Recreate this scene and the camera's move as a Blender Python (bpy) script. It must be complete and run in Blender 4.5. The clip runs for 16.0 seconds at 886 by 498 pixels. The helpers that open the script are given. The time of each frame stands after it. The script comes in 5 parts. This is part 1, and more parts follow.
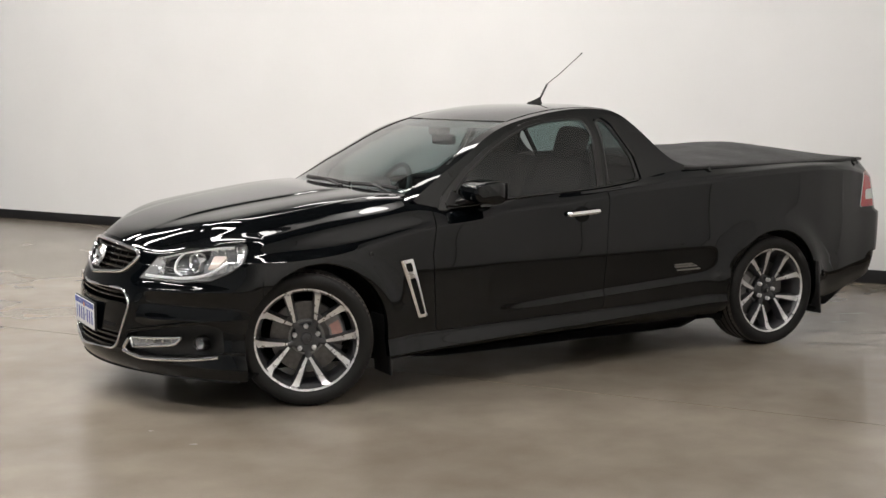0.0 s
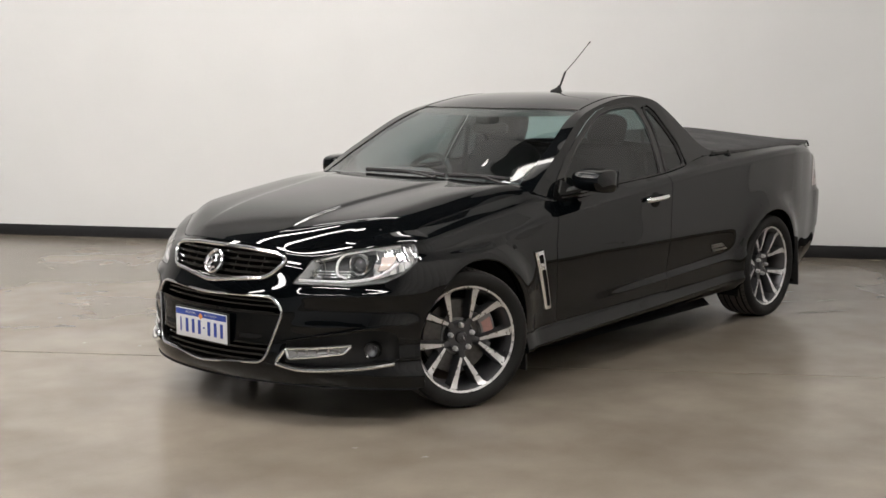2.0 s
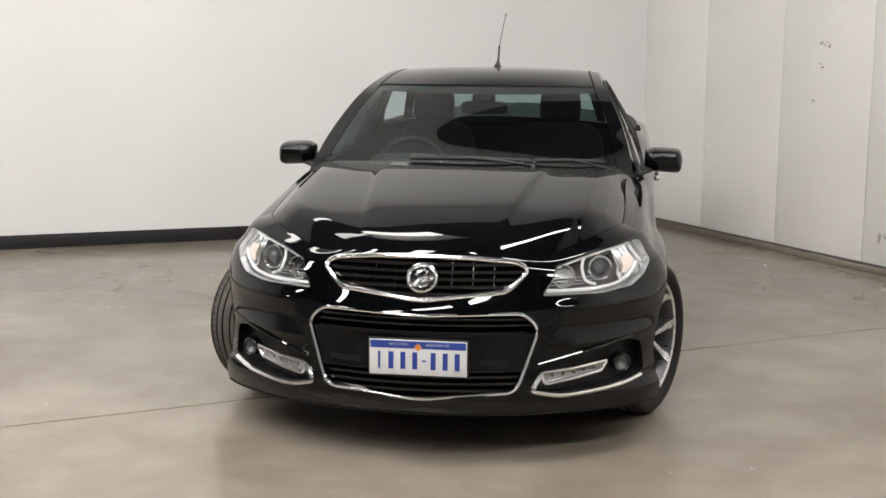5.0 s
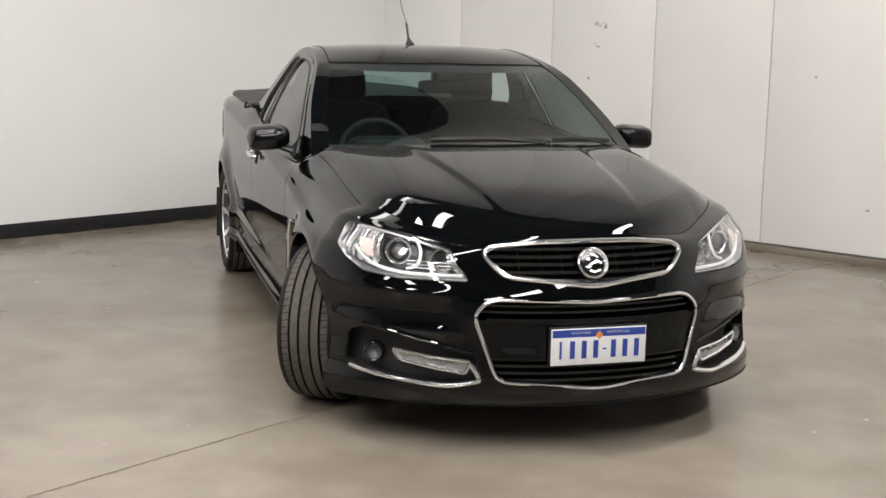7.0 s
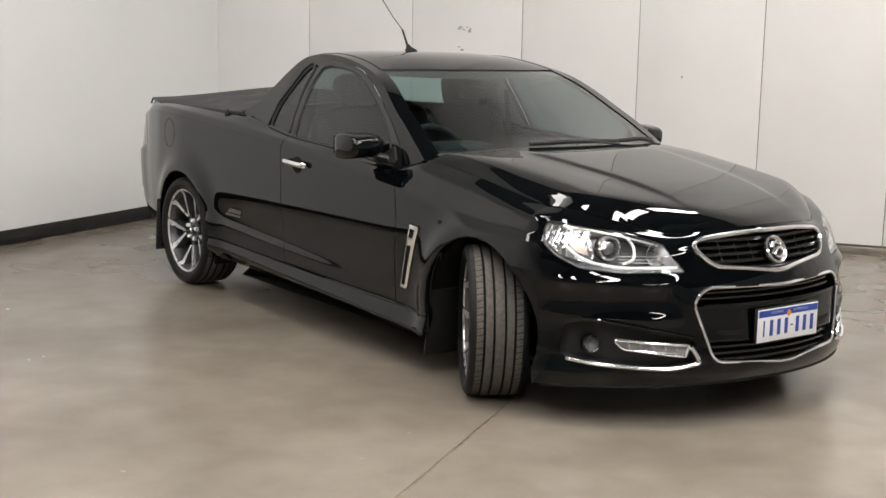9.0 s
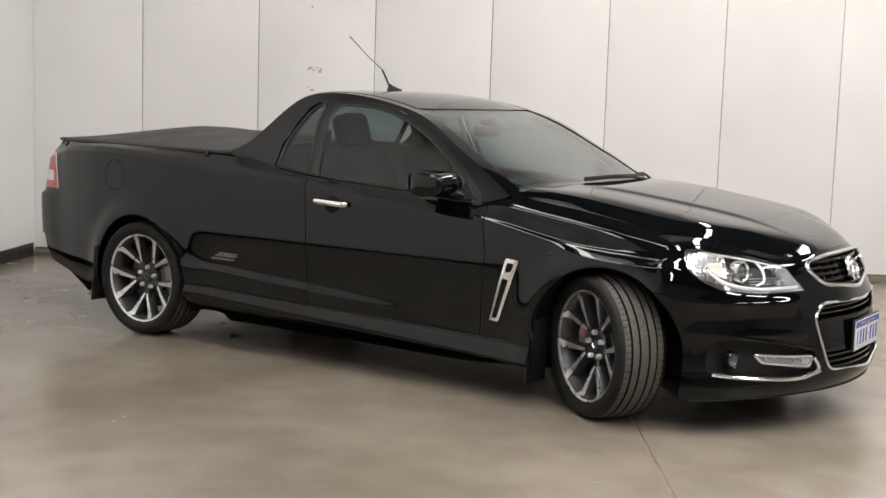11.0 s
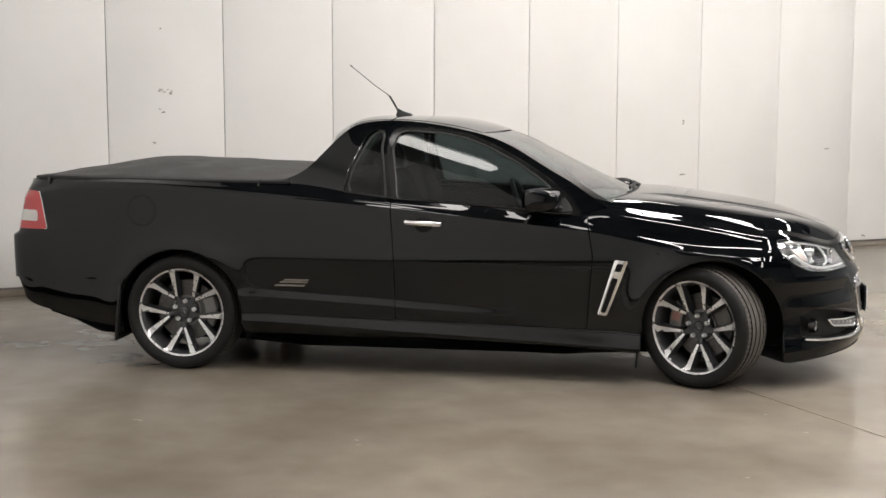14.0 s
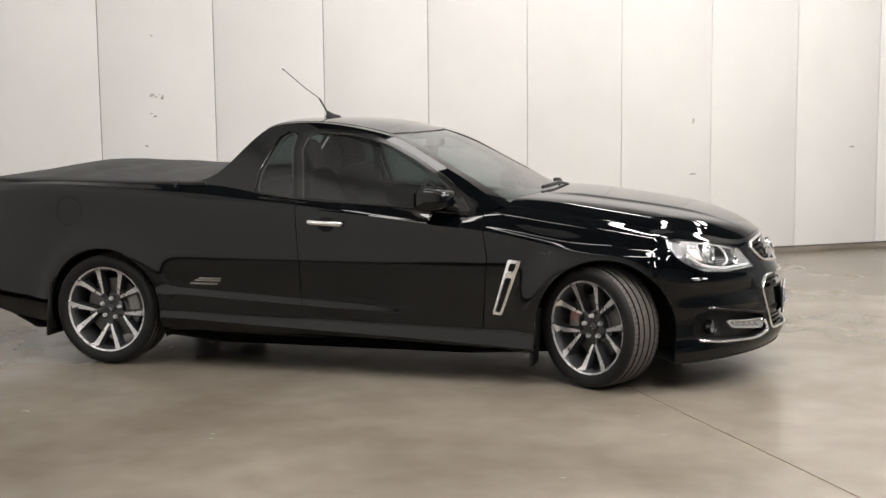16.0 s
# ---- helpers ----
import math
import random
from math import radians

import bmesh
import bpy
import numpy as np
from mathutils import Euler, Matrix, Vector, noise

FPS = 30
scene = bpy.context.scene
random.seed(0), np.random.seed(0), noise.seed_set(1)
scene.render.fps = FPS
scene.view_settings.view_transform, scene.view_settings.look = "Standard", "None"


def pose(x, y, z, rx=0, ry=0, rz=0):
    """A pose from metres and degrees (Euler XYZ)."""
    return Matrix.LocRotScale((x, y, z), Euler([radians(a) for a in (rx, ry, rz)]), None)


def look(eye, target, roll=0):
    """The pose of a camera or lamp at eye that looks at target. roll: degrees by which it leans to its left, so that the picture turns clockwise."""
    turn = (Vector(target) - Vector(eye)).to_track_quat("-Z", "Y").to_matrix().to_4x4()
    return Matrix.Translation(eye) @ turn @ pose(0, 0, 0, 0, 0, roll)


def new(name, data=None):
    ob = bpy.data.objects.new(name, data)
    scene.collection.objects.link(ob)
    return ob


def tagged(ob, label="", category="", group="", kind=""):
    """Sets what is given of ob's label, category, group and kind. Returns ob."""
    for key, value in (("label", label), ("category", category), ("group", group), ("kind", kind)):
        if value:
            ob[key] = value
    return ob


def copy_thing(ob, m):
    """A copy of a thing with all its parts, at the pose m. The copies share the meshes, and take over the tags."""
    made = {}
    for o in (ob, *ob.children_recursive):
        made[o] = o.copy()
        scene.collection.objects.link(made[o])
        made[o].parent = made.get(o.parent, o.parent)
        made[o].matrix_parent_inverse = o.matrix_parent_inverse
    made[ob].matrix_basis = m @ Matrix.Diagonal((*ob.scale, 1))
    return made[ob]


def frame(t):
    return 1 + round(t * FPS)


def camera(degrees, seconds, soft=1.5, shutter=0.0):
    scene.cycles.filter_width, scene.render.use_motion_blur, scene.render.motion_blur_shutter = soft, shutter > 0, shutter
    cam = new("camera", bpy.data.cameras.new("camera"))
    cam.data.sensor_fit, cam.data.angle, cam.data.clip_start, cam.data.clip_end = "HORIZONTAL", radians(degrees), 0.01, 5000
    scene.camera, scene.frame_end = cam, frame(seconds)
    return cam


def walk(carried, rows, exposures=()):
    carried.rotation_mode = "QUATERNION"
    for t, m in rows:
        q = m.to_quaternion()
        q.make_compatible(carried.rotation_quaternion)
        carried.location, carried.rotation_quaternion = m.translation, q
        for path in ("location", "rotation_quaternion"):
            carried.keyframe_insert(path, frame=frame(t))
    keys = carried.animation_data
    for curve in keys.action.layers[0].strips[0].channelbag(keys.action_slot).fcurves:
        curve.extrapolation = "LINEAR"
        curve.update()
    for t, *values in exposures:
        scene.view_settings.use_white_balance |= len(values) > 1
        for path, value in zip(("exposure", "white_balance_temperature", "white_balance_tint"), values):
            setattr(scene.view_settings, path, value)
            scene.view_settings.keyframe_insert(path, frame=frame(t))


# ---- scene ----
import functools

cam = camera(38.5, 16.0)
PATH = [
    (0, (4.016, 6.551, 1.565), (3.035, 4.826, 1.314), -0.1),
    (0.5, (4.577, 6.196, 1.604), (3.407, 4.595, 1.341), 0.2),
    (1, (5.136, 5.732, 1.621), (3.845, 4.227, 1.356), 0.1),
    (1.5, (5.683, 5.238, 1.58), (4.291, 3.824, 1.323), 0.0),
    (2, (6.073, 4.669, 1.584), (4.579, 3.369, 1.31), 0.0),
    (2.5, (6.456, 4.065, 1.574), (4.859, 2.893, 1.296), 0.0),
    (3, (6.68, 3.409, 1.575), (4.996, 2.368, 1.287), 0.1),
    (3.2, (6.757, 3.145, 1.596), (5.038, 2.164, 1.306), 0.0),
    (5.3, (7.047, 0.359, 1.586), (5.08, 0.193, 1.266), 0.7),
    (5.5, (7.021, 0.095, 1.614), (5.049, 0.002, 1.291), 0.8),
    (6, (6.942, -0.559, 1.578), (4.971, -0.451, 1.254), 1.1),
    (6.5, (6.759, -1.183, 1.557), (4.816, -0.846, 1.222), 1.1),
    (7, (6.608, -1.834, 1.538), (4.716, -1.277, 1.203), 1.2),
    (7.5, (6.457, -2.476, 1.534), (4.63, -1.735, 1.202), 1.6),
    (8, (6.228, -3.088, 1.529), (4.468, -2.196, 1.199), 1.4),
    (8.5, (6.043, -3.664, 1.527), (4.354, -2.644, 1.201), 1.3),
    (9, (5.732, -4.162, 1.543), (4.135, -3.004, 1.217), 1.2),
    (9.5, (5.391, -4.726, 1.512), (3.918, -3.41, 1.198), 1.2),
    (10, (4.997, -5.170, 1.505), (3.636, -3.737, 1.198), 1.2),
    (10.2, (4.805, -5.324, 1.460), (3.489, -3.845, 1.174), 1.5),
    (12.3, (2.754, -6.973, 1.533), (2.038, -5.124, 1.274), 0.6),
    (12.5, (2.542, -7.081, 1.553), (1.885, -5.21, 1.296), 0.4),
    (13, (2.027, -7.432, 1.56), (1.509, -5.515, 1.319), 0.4),
    (13.5, (1.533, -7.672, 1.557), (1.125, -5.729, 1.322), 0.2),
    (14, (1.171, -7.816, 1.578), (0.849, -5.856, 1.342), 0.1),
    (14.5, (1.093, -7.974, 1.588), (0.813, -6.008, 1.352), -0.0),
    (15, (1.373, -8.009, 1.568), (1.073, -6.046, 1.335), -0.3),
    (15.5, (1.927, -7.864, 1.58), (1.514, -5.922, 1.345), -0.6),
    (16, (2.532, -7.599, 1.572), (1.985, -5.689, 1.339), -0.6),
]
walk(cam, [(t, look(eye, target, roll)) for t, eye, target, roll in PATH],
     exposures=((0, 0.06), (1.5, -0.08), (3.2, -0.05), (5.3, 0.06), (6.5, 0.10), (8.5, 0.10), (10.2, 0.11), (12.3, 0.14), (14, 0.14), (16, 0.18)))

# ---- world, lamps, exposure ----
world = bpy.data.worlds.new("world")
world.use_nodes = True
scene.world = world
world.node_tree.nodes["Background"].inputs[0].default_value = (0.9, 0.93, 1.0, 1)
world.node_tree.nodes["Background"].inputs[1].default_value = 0.02

FLOOR_Z = 0.008
WALL_ANGLE = math.radians(33.5)
SKEW = math.radians(-4.5)              # the plain wall is not quite square to the panelled one
CORNER = Vector((-4.743, 0.904, 0.0))
ALONG_B = Vector((math.cos(WALL_ANGLE), math.sin(WALL_ANGLE), 0))
ALONG_A = Vector((math.sin(WALL_ANGLE), -math.cos(WALL_ANGLE), 0))
HALL_B, HALL_A, HALL_H = 17.0, 19.0, 7.2
LAMP_Z = 4.9


def hall(b, a, z):
    """A place in the hall: b metres along the panelled wall from its corner, a metres out from it."""
    return CORNER + ALONG_B * b + ALONG_A * a + Vector((0, 0, z))


def wall_turn(extra=0.0):
    return Matrix.Rotation(WALL_ANGLE + extra, 4, "Z")


# ---- materials ----
def material(name, colour, rough=0.5, metal=0.0, coat=0.0, spec=0.5, vary=0.0, scale=20.0, bump=0.0, bump_scale=60.0):
    m = bpy.data.materials.new(name)
    m.use_nodes = True
    n, l = m.node_tree.nodes, m.node_tree.links
    b = n["Principled BSDF"]
    b.inputs["Base Color"].default_value = (*colour, 1)
    b.inputs["Roughness"].default_value = rough
    b.inputs["Metallic"].default_value = metal
    b.inputs["Coat Weight"].default_value = coat
    b.inputs["Coat Roughness"].default_value = 0.02
    b.inputs["Specular IOR Level"].default_value = spec
    if vary or bump:
        tc = n.new("ShaderNodeTexCoord")
    if vary:
        t = n.new("ShaderNodeTexNoise")
        t.inputs["Scale"].default_value = scale
        t.inputs["Detail"].default_value = 6
        l.new(tc.outputs["Object"], t.inputs["Vector"])
        r = n.new("ShaderNodeMapRange")
        r.inputs["From Min"].default_value, r.inputs["From Max"].default_value = 0.3, 0.7
        r.inputs["To Min"].default_value, r.inputs["To Max"].default_value = 1 - vary, 1 + vary
        l.new(t.outputs["Fac"], r.inputs["Value"])
        x = n.new("ShaderNodeVectorMath")
        x.operation = "SCALE"
        x.inputs[0].default_value = colour
        l.new(r.outputs["Result"], x.inputs["Scale"])
        l.new(x.outputs["Vector"], b.inputs["Base Color"])
        q = n.new("ShaderNodeMapRange")
        q.inputs["From Min"].default_value, q.inputs["From Max"].default_value = 0.3, 0.7
        q.inputs["To Min"].default_value, q.inputs["To Max"].default_value = max(rough - 0.06, 0.01), rough + 0.06
        l.new(t.outputs["Fac"], q.inputs["Value"])
        l.new(q.outputs["Result"], b.inputs["Roughness"])
    if bump:
        t2 = n.new("ShaderNodeTexNoise")
        t2.inputs["Scale"].default_value = bump_scale
        t2.inputs["Detail"].default_value = 4
        l.new(tc.outputs["Object"], t2.inputs["Vector"])
        bp = n.new("ShaderNodeBump")
        bp.inputs["Strength"].default_value = bump
        bp.inputs["Distance"].default_value = 0.002
        l.new(t2.outputs["Fac"], bp.inputs["Height"])
        l.new(bp.outputs["Normal"], b.inputs["Normal"])
    return m


def glass(name, tint, gloss=0.07, gloss_rough=0.0):
    """A thin pane: tinted clear, with the mirror gloss that its angle gives."""
    m = bpy.data.materials.new(name)
    m.use_nodes = True
    n, l = m.node_tree.nodes, m.node_tree.links
    n.remove(n["Principled BSDF"])
    t = n.new("ShaderNodeBsdfTransparent")
    t.inputs["Color"].default_value = (*tint, 1)
    g = n.new("ShaderNodeBsdfGlossy")
    g.inputs["Roughness"].default_value = gloss_rough
    w = n.new("ShaderNodeLayerWeight")
    w.inputs["Blend"].default_value = 0.5
    p = n.new("ShaderNodeMath")
    p.operation = "POWER"
    p.inputs[1].default_value = 4.0
    l.new(w.outputs["Facing"], p.inputs[0])
    f = n.new("ShaderNodeMath")
    f.operation = "MULTIPLY_ADD"
    f.inputs[1].default_value, f.inputs[2].default_value = 0.9, gloss
    l.new(p.outputs[0], f.inputs[0])
    x = n.new("ShaderNodeMixShader")
    l.new(f.outputs[0], x.inputs[0])
    l.new(t.outputs[0], x.inputs[1])
    l.new(g.outputs[0], x.inputs[2])
    l.new(x.outputs[0], n["Material Output"].inputs[0])
    return m


def glow(name, colour, strength):
    m = bpy.data.materials.new(name)
    m.use_nodes = True
    n, l = m.node_tree.nodes, m.node_tree.links
    n.remove(n["Principled BSDF"])
    e = n.new("ShaderNodeEmission")
    e.inputs[0].default_value, e.inputs[1].default_value = (*colour, 1), strength
    l.new(e.outputs[0], n["Material Output"].inputs[0])
    return m


def concrete(name):
    """Power-floated grey-brown concrete with a worn seal: clouds, fine speckle, uneven gloss."""
    m = bpy.data.materials.new(name)
    m.use_nodes = True
    n, l = m.node_tree.nodes, m.node_tree.links
    b = n["Principled BSDF"]
    tc = n.new("ShaderNodeTexCoord")

    def tex(scale, detail, rough=0.6, distort=0.0):
        t = n.new("ShaderNodeTexNoise")
        t.inputs["Scale"].default_value, t.inputs["Detail"].default_value = scale, detail
        t.inputs["Roughness"].default_value, t.inputs["Distortion"].default_value = rough, distort
        l.new(tc.outputs["Object"], t.inputs["Vector"])
        return t

    def ramp(src, stops):
        r = n.new("ShaderNodeValToRGB")
        r.color_ramp.elements[0].position, r.color_ramp.elements[0].color = stops[0][0], (*stops[0][1], 1)
        r.color_ramp.elements[1].position, r.color_ramp.elements[1].color = stops[-1][0], (*stops[-1][1], 1)
        for p, c in stops[1:-1]:
            r.color_ramp.elements.new(p).color = (*c, 1)
        l.new(src, r.inputs[0])
        return r.outputs[0]

    def mul(a, c, fac=1.0):
        x = n.new("ShaderNodeMix")
        x.data_type, x.blend_type = "RGBA", "MULTIPLY"
        x.inputs["Factor"].default_value = fac
        l.new(a, x.inputs["A"])
        l.new(c, x.inputs["B"])
        return x.outputs["Result"]

    clouds = ramp(tex(0.7, 3, 0.5, 0.15).outputs["Fac"], [(0.30, (0.188, 0.160, 0.128)), (0.70, (0.318, 0.281, 0.236))])
    blot = ramp(tex(4.5, 3, 0.5, 0.2).outputs["Fac"], [(0.28, (0.85, 0.845, 0.83)), (0.72, (1, 1, 1))])
    speck = ramp(tex(90, 2).outputs["Fac"], [(0.2, (0.88, 0.88, 0.88)), (0.8, (1, 1, 1))])
    stain = ramp(tex(1.9, 2, 0.5, 0.1).outputs["Fac"], [(0.2, (0.84, 0.83, 0.81)), (0.8, (1, 1, 1))])
    l.new(mul(mul(mul(clouds, blot), speck, 0.4), stain, 0.9), b.inputs["Base Color"])
    r = n.new("ShaderNodeMapRange")
    r.inputs["From Min"].default_value, r.inputs["From Max"].default_value = 0.2, 0.8
    r.inputs["To Min"].default_value, r.inputs["To Max"].default_value = 0.20, 0.25
    l.new(tex(1.3, 3, 0.5, 0.0).outputs["Fac"], r.inputs["Value"])
    l.new(r.outputs["Result"], b.inputs["Roughness"])
    b.inputs["Specular IOR Level"].default_value = 0.5
    return m


PAINT = material("black_paint", (0.0009, 0.0014, 0.0019), 0.3, 0.0, 1.0, 0.0, 0.15, 300)
PAINT.node_tree.nodes["Principled BSDF"].inputs["Coat IOR"].default_value = 1.43
BLACK = material("black_plastic", (0.012, 0.012, 0.012), 0.45, 0, 0, 0.4, 0.2, 80, 0.15, 400)
GLOSSBLACK = material("gloss_black_plastic", (0.006, 0.006, 0.006), 0.12)
# Near-black of hidden black parts; also puts shade into grooves, slots and gaps.
SHADOW = material("black_and_shade", (0.006, 0.006, 0.006), 0.8, 0, 0, 0.2, 0.2, 30)
RUBBER = material("tyre_rubber", (0.0075, 0.0072, 0.007), 0.6, 0, 0, 0.3, 0.25, 60, 0.3, 500)
CHROME = material("chrome", (0.86, 0.86, 0.87), 0.16, 1.0)
ALLOY = material("machined_alloy", (0.70, 0.70, 0.705), 0.30, 0.75, 0.3, 0.5, 0.05, 40)
POCKET = material("grey_wheel_paint", (0.060, 0.061, 0.066), 0.34, 0.5, 0.4)
BARREL = material("grey_wheel_barrel", (0.10, 0.10, 0.105), 0.32, 0.6)
NUT = material("lug_nut_steel", (0.70, 0.70, 0.71), 0.28, 0.35)
PROJECTOR = material("projector_glass", (0.16, 0.16, 0.17), 0.08, 0.5)
STEEL = material("brake_steel", (0.30, 0.29, 0.28), 0.35, 1.0, 0, 0.5, 0.2, 40)
DISC = material("brake_disc_steel", (0.13, 0.127, 0.124), 0.42, 0.9, 0, 0.5, 0.2, 40)
CASTING = material("brake_casting", (0.26, 0.26, 0.26), 0.5, 0.6, 0, 0.5, 0.1, 60)
CALIPER = material("red_brown_caliper", (0.46, 0.26, 0.23), 0.45, 0, 0.2, 0.5, 0.1, 60)
TREAD = material("dusty_tread_rubber", (0.088, 0.080, 0.072), 0.8, 0, 0, 0.3, 0.25, 60, 0.3, 500)
CANVAS = material("black_vinyl_cover", (0.022, 0.022, 0.023), 0.55, 0, 0, 0.4, 0.25, 8, 0.4, 700)
CLOTH = material("black_seat_cloth", (0.012, 0.012, 0.013), 0.85, 0, 0, 0.3, 0.25, 60, 0.4, 900)
DASH = material("dash_plastic", (0.011, 0.011, 0.012), 0.6, 0, 0, 0.4, 0.15, 60, 0.3, 600)
SCREEN = glass("windscreen_glass", (0.53, 0.66, 0.655), 0.048)
TINTED = glass("tinted_side_glass", (0.22, 0.26, 0.26), 0.05)
PRIVACY = glass("dark_quarter_glass", (0.10, 0.115, 0.115), 0.05)
LENS = glass("clear_lens", (0.95, 0.96, 0.97), 0.05)
BOWL = material("lamp_reflector", (0.9, 0.9, 0.9), 0.14, 1.0)
BEZEL = material("lamp_bezel_silver", (0.72, 0.72, 0.725), 0.20, 0.65, 0, 0.5, 0.15, 25, 0.8, 60)
BARGREY = material("light_bar_grey", (0.34, 0.34, 0.345), 0.25, 0.5)
FOGGREY = material("fog_lamp_grey", (0.13, 0.13, 0.135), 0.3, 0.5)
SHROUD = material("lamp_shroud_grey", (0.055, 0.056, 0.058), 0.22, 0.3)
WHITECHROME = material("lamp_bright_trim", (0.92, 0.92, 0.92), 0.3, 0.35)
AMBER = material("amber_lens", (0.86, 0.74, 0.67), 0.2, 0.2, 0.5)
REDLENS = material("red_tail_lens", (0.42, 0.03, 0.035), 0.12, 0, 0.8)
WHITELENS = material("white_tail_lens", (0.62, 0.60, 0.58), 0.15, 0, 0.8)
PLATE_WHITE = material("plate_white", (0.78, 0.79, 0.80), 0.35, 0, 0, 0.5, 0.03, 30)
PLATE_BLUE = material("plate_blue", (0.025, 0.06, 0.32), 0.35)
PLATE_ORANGE = material("plate_orange", (0.75, 0.28, 0.06), 0.4)
STICKER = material("sticker_white", (0.75, 0.75, 0.75), 0.5)
FLOOR = concrete("sealed_concrete")
WALLPAINT = material("white_wall_paint", (0.71, 0.71, 0.705), 0.55, 0, 0, 0.4, 0.02, 1.2, 0.1, 40)
PANELPAINT = material("panel_white", (0.83, 0.82, 0.805), 0.38, 0, 0, 0.4, 0.025, 1.6, 0.06, 25)
SKIRT = material("black_skirting", (0.012, 0.012, 0.013), 0.5, 0, 0, 0.4, 0.2, 20)
SEAM = material("seam_shadow", (0.16, 0.15, 0.14), 0.7, 0, 0, 0.3, 0.2, 9)
JOINT = material("joint_filler", (0.150, 0.118, 0.082), 0.7, 0, 0, 0.3, 0.35, 14)
ROOFSHEET = material("ceiling_sheet", (0.11, 0.112, 0.115), 0.6, 0, 0, 0.3, 0.08, 2)
GIRDER = material("girder_steel", (0.12, 0.12, 0.125), 0.5, 0.2, 0, 0.4, 0.15, 6)
# Wall grey made lighter and cooler, with daylight put into its colour.
DAYLIT_WALL = material("daylit_wall_tint", (0.55, 0.58, 0.60), 0.6, 0, 0, 0.4, 0.05, 1.5)
GREYWALL = material("far_wall_paint", (0.36, 0.375, 0.385), 0.6, 0, 0, 0.4, 0.05, 1.5)
SCUFF = material("scuff_mark", (0.42, 0.41, 0.39), 0.8, 0, 0, 0.2, 0.4, 60)
STAIN = material("floor_stain", (0.10, 0.085, 0.07), 0.45, 0, 0, 0.4, 0.5, 30)


# ---- mesh helpers ----
def spline(*knots):
    """A natural cubic spline through (x, y) knots, held at its ends."""
    xs, ys = [float(k[0]) for k in knots], [float(k[1]) for k in knots]
    n = len(xs)
    A, r = np.eye(n), np.zeros(n)
    for i in range(1, n - 1):
        h0, h1 = xs[i] - xs[i - 1], xs[i + 1] - xs[i]
        A[i, i - 1:i + 2] = h0, 2 * (h0 + h1), h1
        r[i] = 6 * ((ys[i + 1] - ys[i]) / h1 - (ys[i] - ys[i - 1]) / h0)
    m = [float(k) for k in np.linalg.solve(A, r)]

    def f(x):
        x = min(max(x, xs[0]), xs[-1])
        i = 0
        while i < n - 2 and x > xs[i + 1]:
            i += 1
        h = xs[i + 1] - xs[i]
        a, b = (xs[i + 1] - x) / h, (x - xs[i]) / h
        return a * ys[i] + b * ys[i + 1] + ((a ** 3 - a) * m[i] + (b ** 3 - b) * m[i + 1]) * h * h / 6
    return f


def curve(*knots):
    """A smooth monotone interpolation through (x, y) knots."""
    xs, ys = [float(k[0]) for k in knots], [float(k[1]) for k in knots]
    h = [b - a for a, b in zip(xs, xs[1:])]
    d = [(b - a) / k for a, b, k in zip(ys, ys[1:], h)]
    m = [d[0]] + [0.0] * (len(xs) - 2) + [d[-1]]
    for i in range(1, len(xs) - 1):
        if d[i - 1] * d[i] > 0:
            a, b = 2 * h[i] + h[i - 1], h[i] + 2 * h[i - 1]
            m[i] = (a + b) / (a / d[i - 1] + b / d[i])

    def f(x):
        x = min(max(x, xs[0]), xs[-1])
        i = 0
        while i < len(h) - 1 and x > xs[i + 1]:
            i += 1
        t = (x - xs[i]) / h[i]
        return (ys[i] * (1 + 2 * t) * (1 - t) ** 2 + m[i] * h[i] * t * (1 - t) ** 2
                + ys[i + 1] * t * t * (3 - 2 * t) - m[i + 1] * h[i] * t * t * (1 - t))
    return f


def mesh_part(name, verts, faces, mat, parent=None, label="", smooth=35.0):
    used = sorted({i for f in faces for i in f})
    slot = {i: k for k, i in enumerate(used)}
    me = bpy.data.meshes.new(name)
    me.from_pydata([tuple(map(float, verts[i][:3])) for i in used], [], [tuple(slot[i] for i in f) for f in faces])
    me.materials.append(mat)
    me.validate()
    if smooth:
        me.shade_smooth()
        me.set_sharp_from_angle(angle=math.radians(smooth))
    ob = new(name, me)
    if parent is not None:
        ob.parent = parent
    if label:
        ob["label"] = label
    return ob


def part(name, bm, mat, parent=None, label="", smooth=35.0):
    """One mesh object from a bmesh, under a thing or a part."""
    me = bpy.data.meshes.new(name)
    bm.to_mesh(me)
    bm.free()
    me.materials.append(mat)
    if smooth:
        me.shade_smooth()
        me.set_sharp_from_angle(angle=math.radians(smooth))
    ob = new(name, me)
    if parent is not None:
        ob.parent = parent
    if label:
        ob["label"] = label
    return ob


def box(bm, size, at=(0, 0, 0), turn=None, bevel=0.0):
    """Adds a box, its edges rounded, to bm."""
    m = Matrix.Translation(at) @ (turn if turn is not None else Matrix()) @ Matrix.Diagonal((*size, 1))
    vs = bmesh.ops.create_cube(bm, size=1, matrix=m)["verts"]
    if bevel:
        es = list({e for v in vs for e in v.link_edges})
        bmesh.ops.bevel(bm, geom=es, offset=bevel, segments=2, affect="EDGES", profile=0.5)
    return bm


def slab(name, size, at, mat, turn=None, parent=None, bevel=0.0, label=""):
    return part(name, box(bmesh.new(), size, at, turn, bevel), mat, parent, label, 40 if bevel else 0)


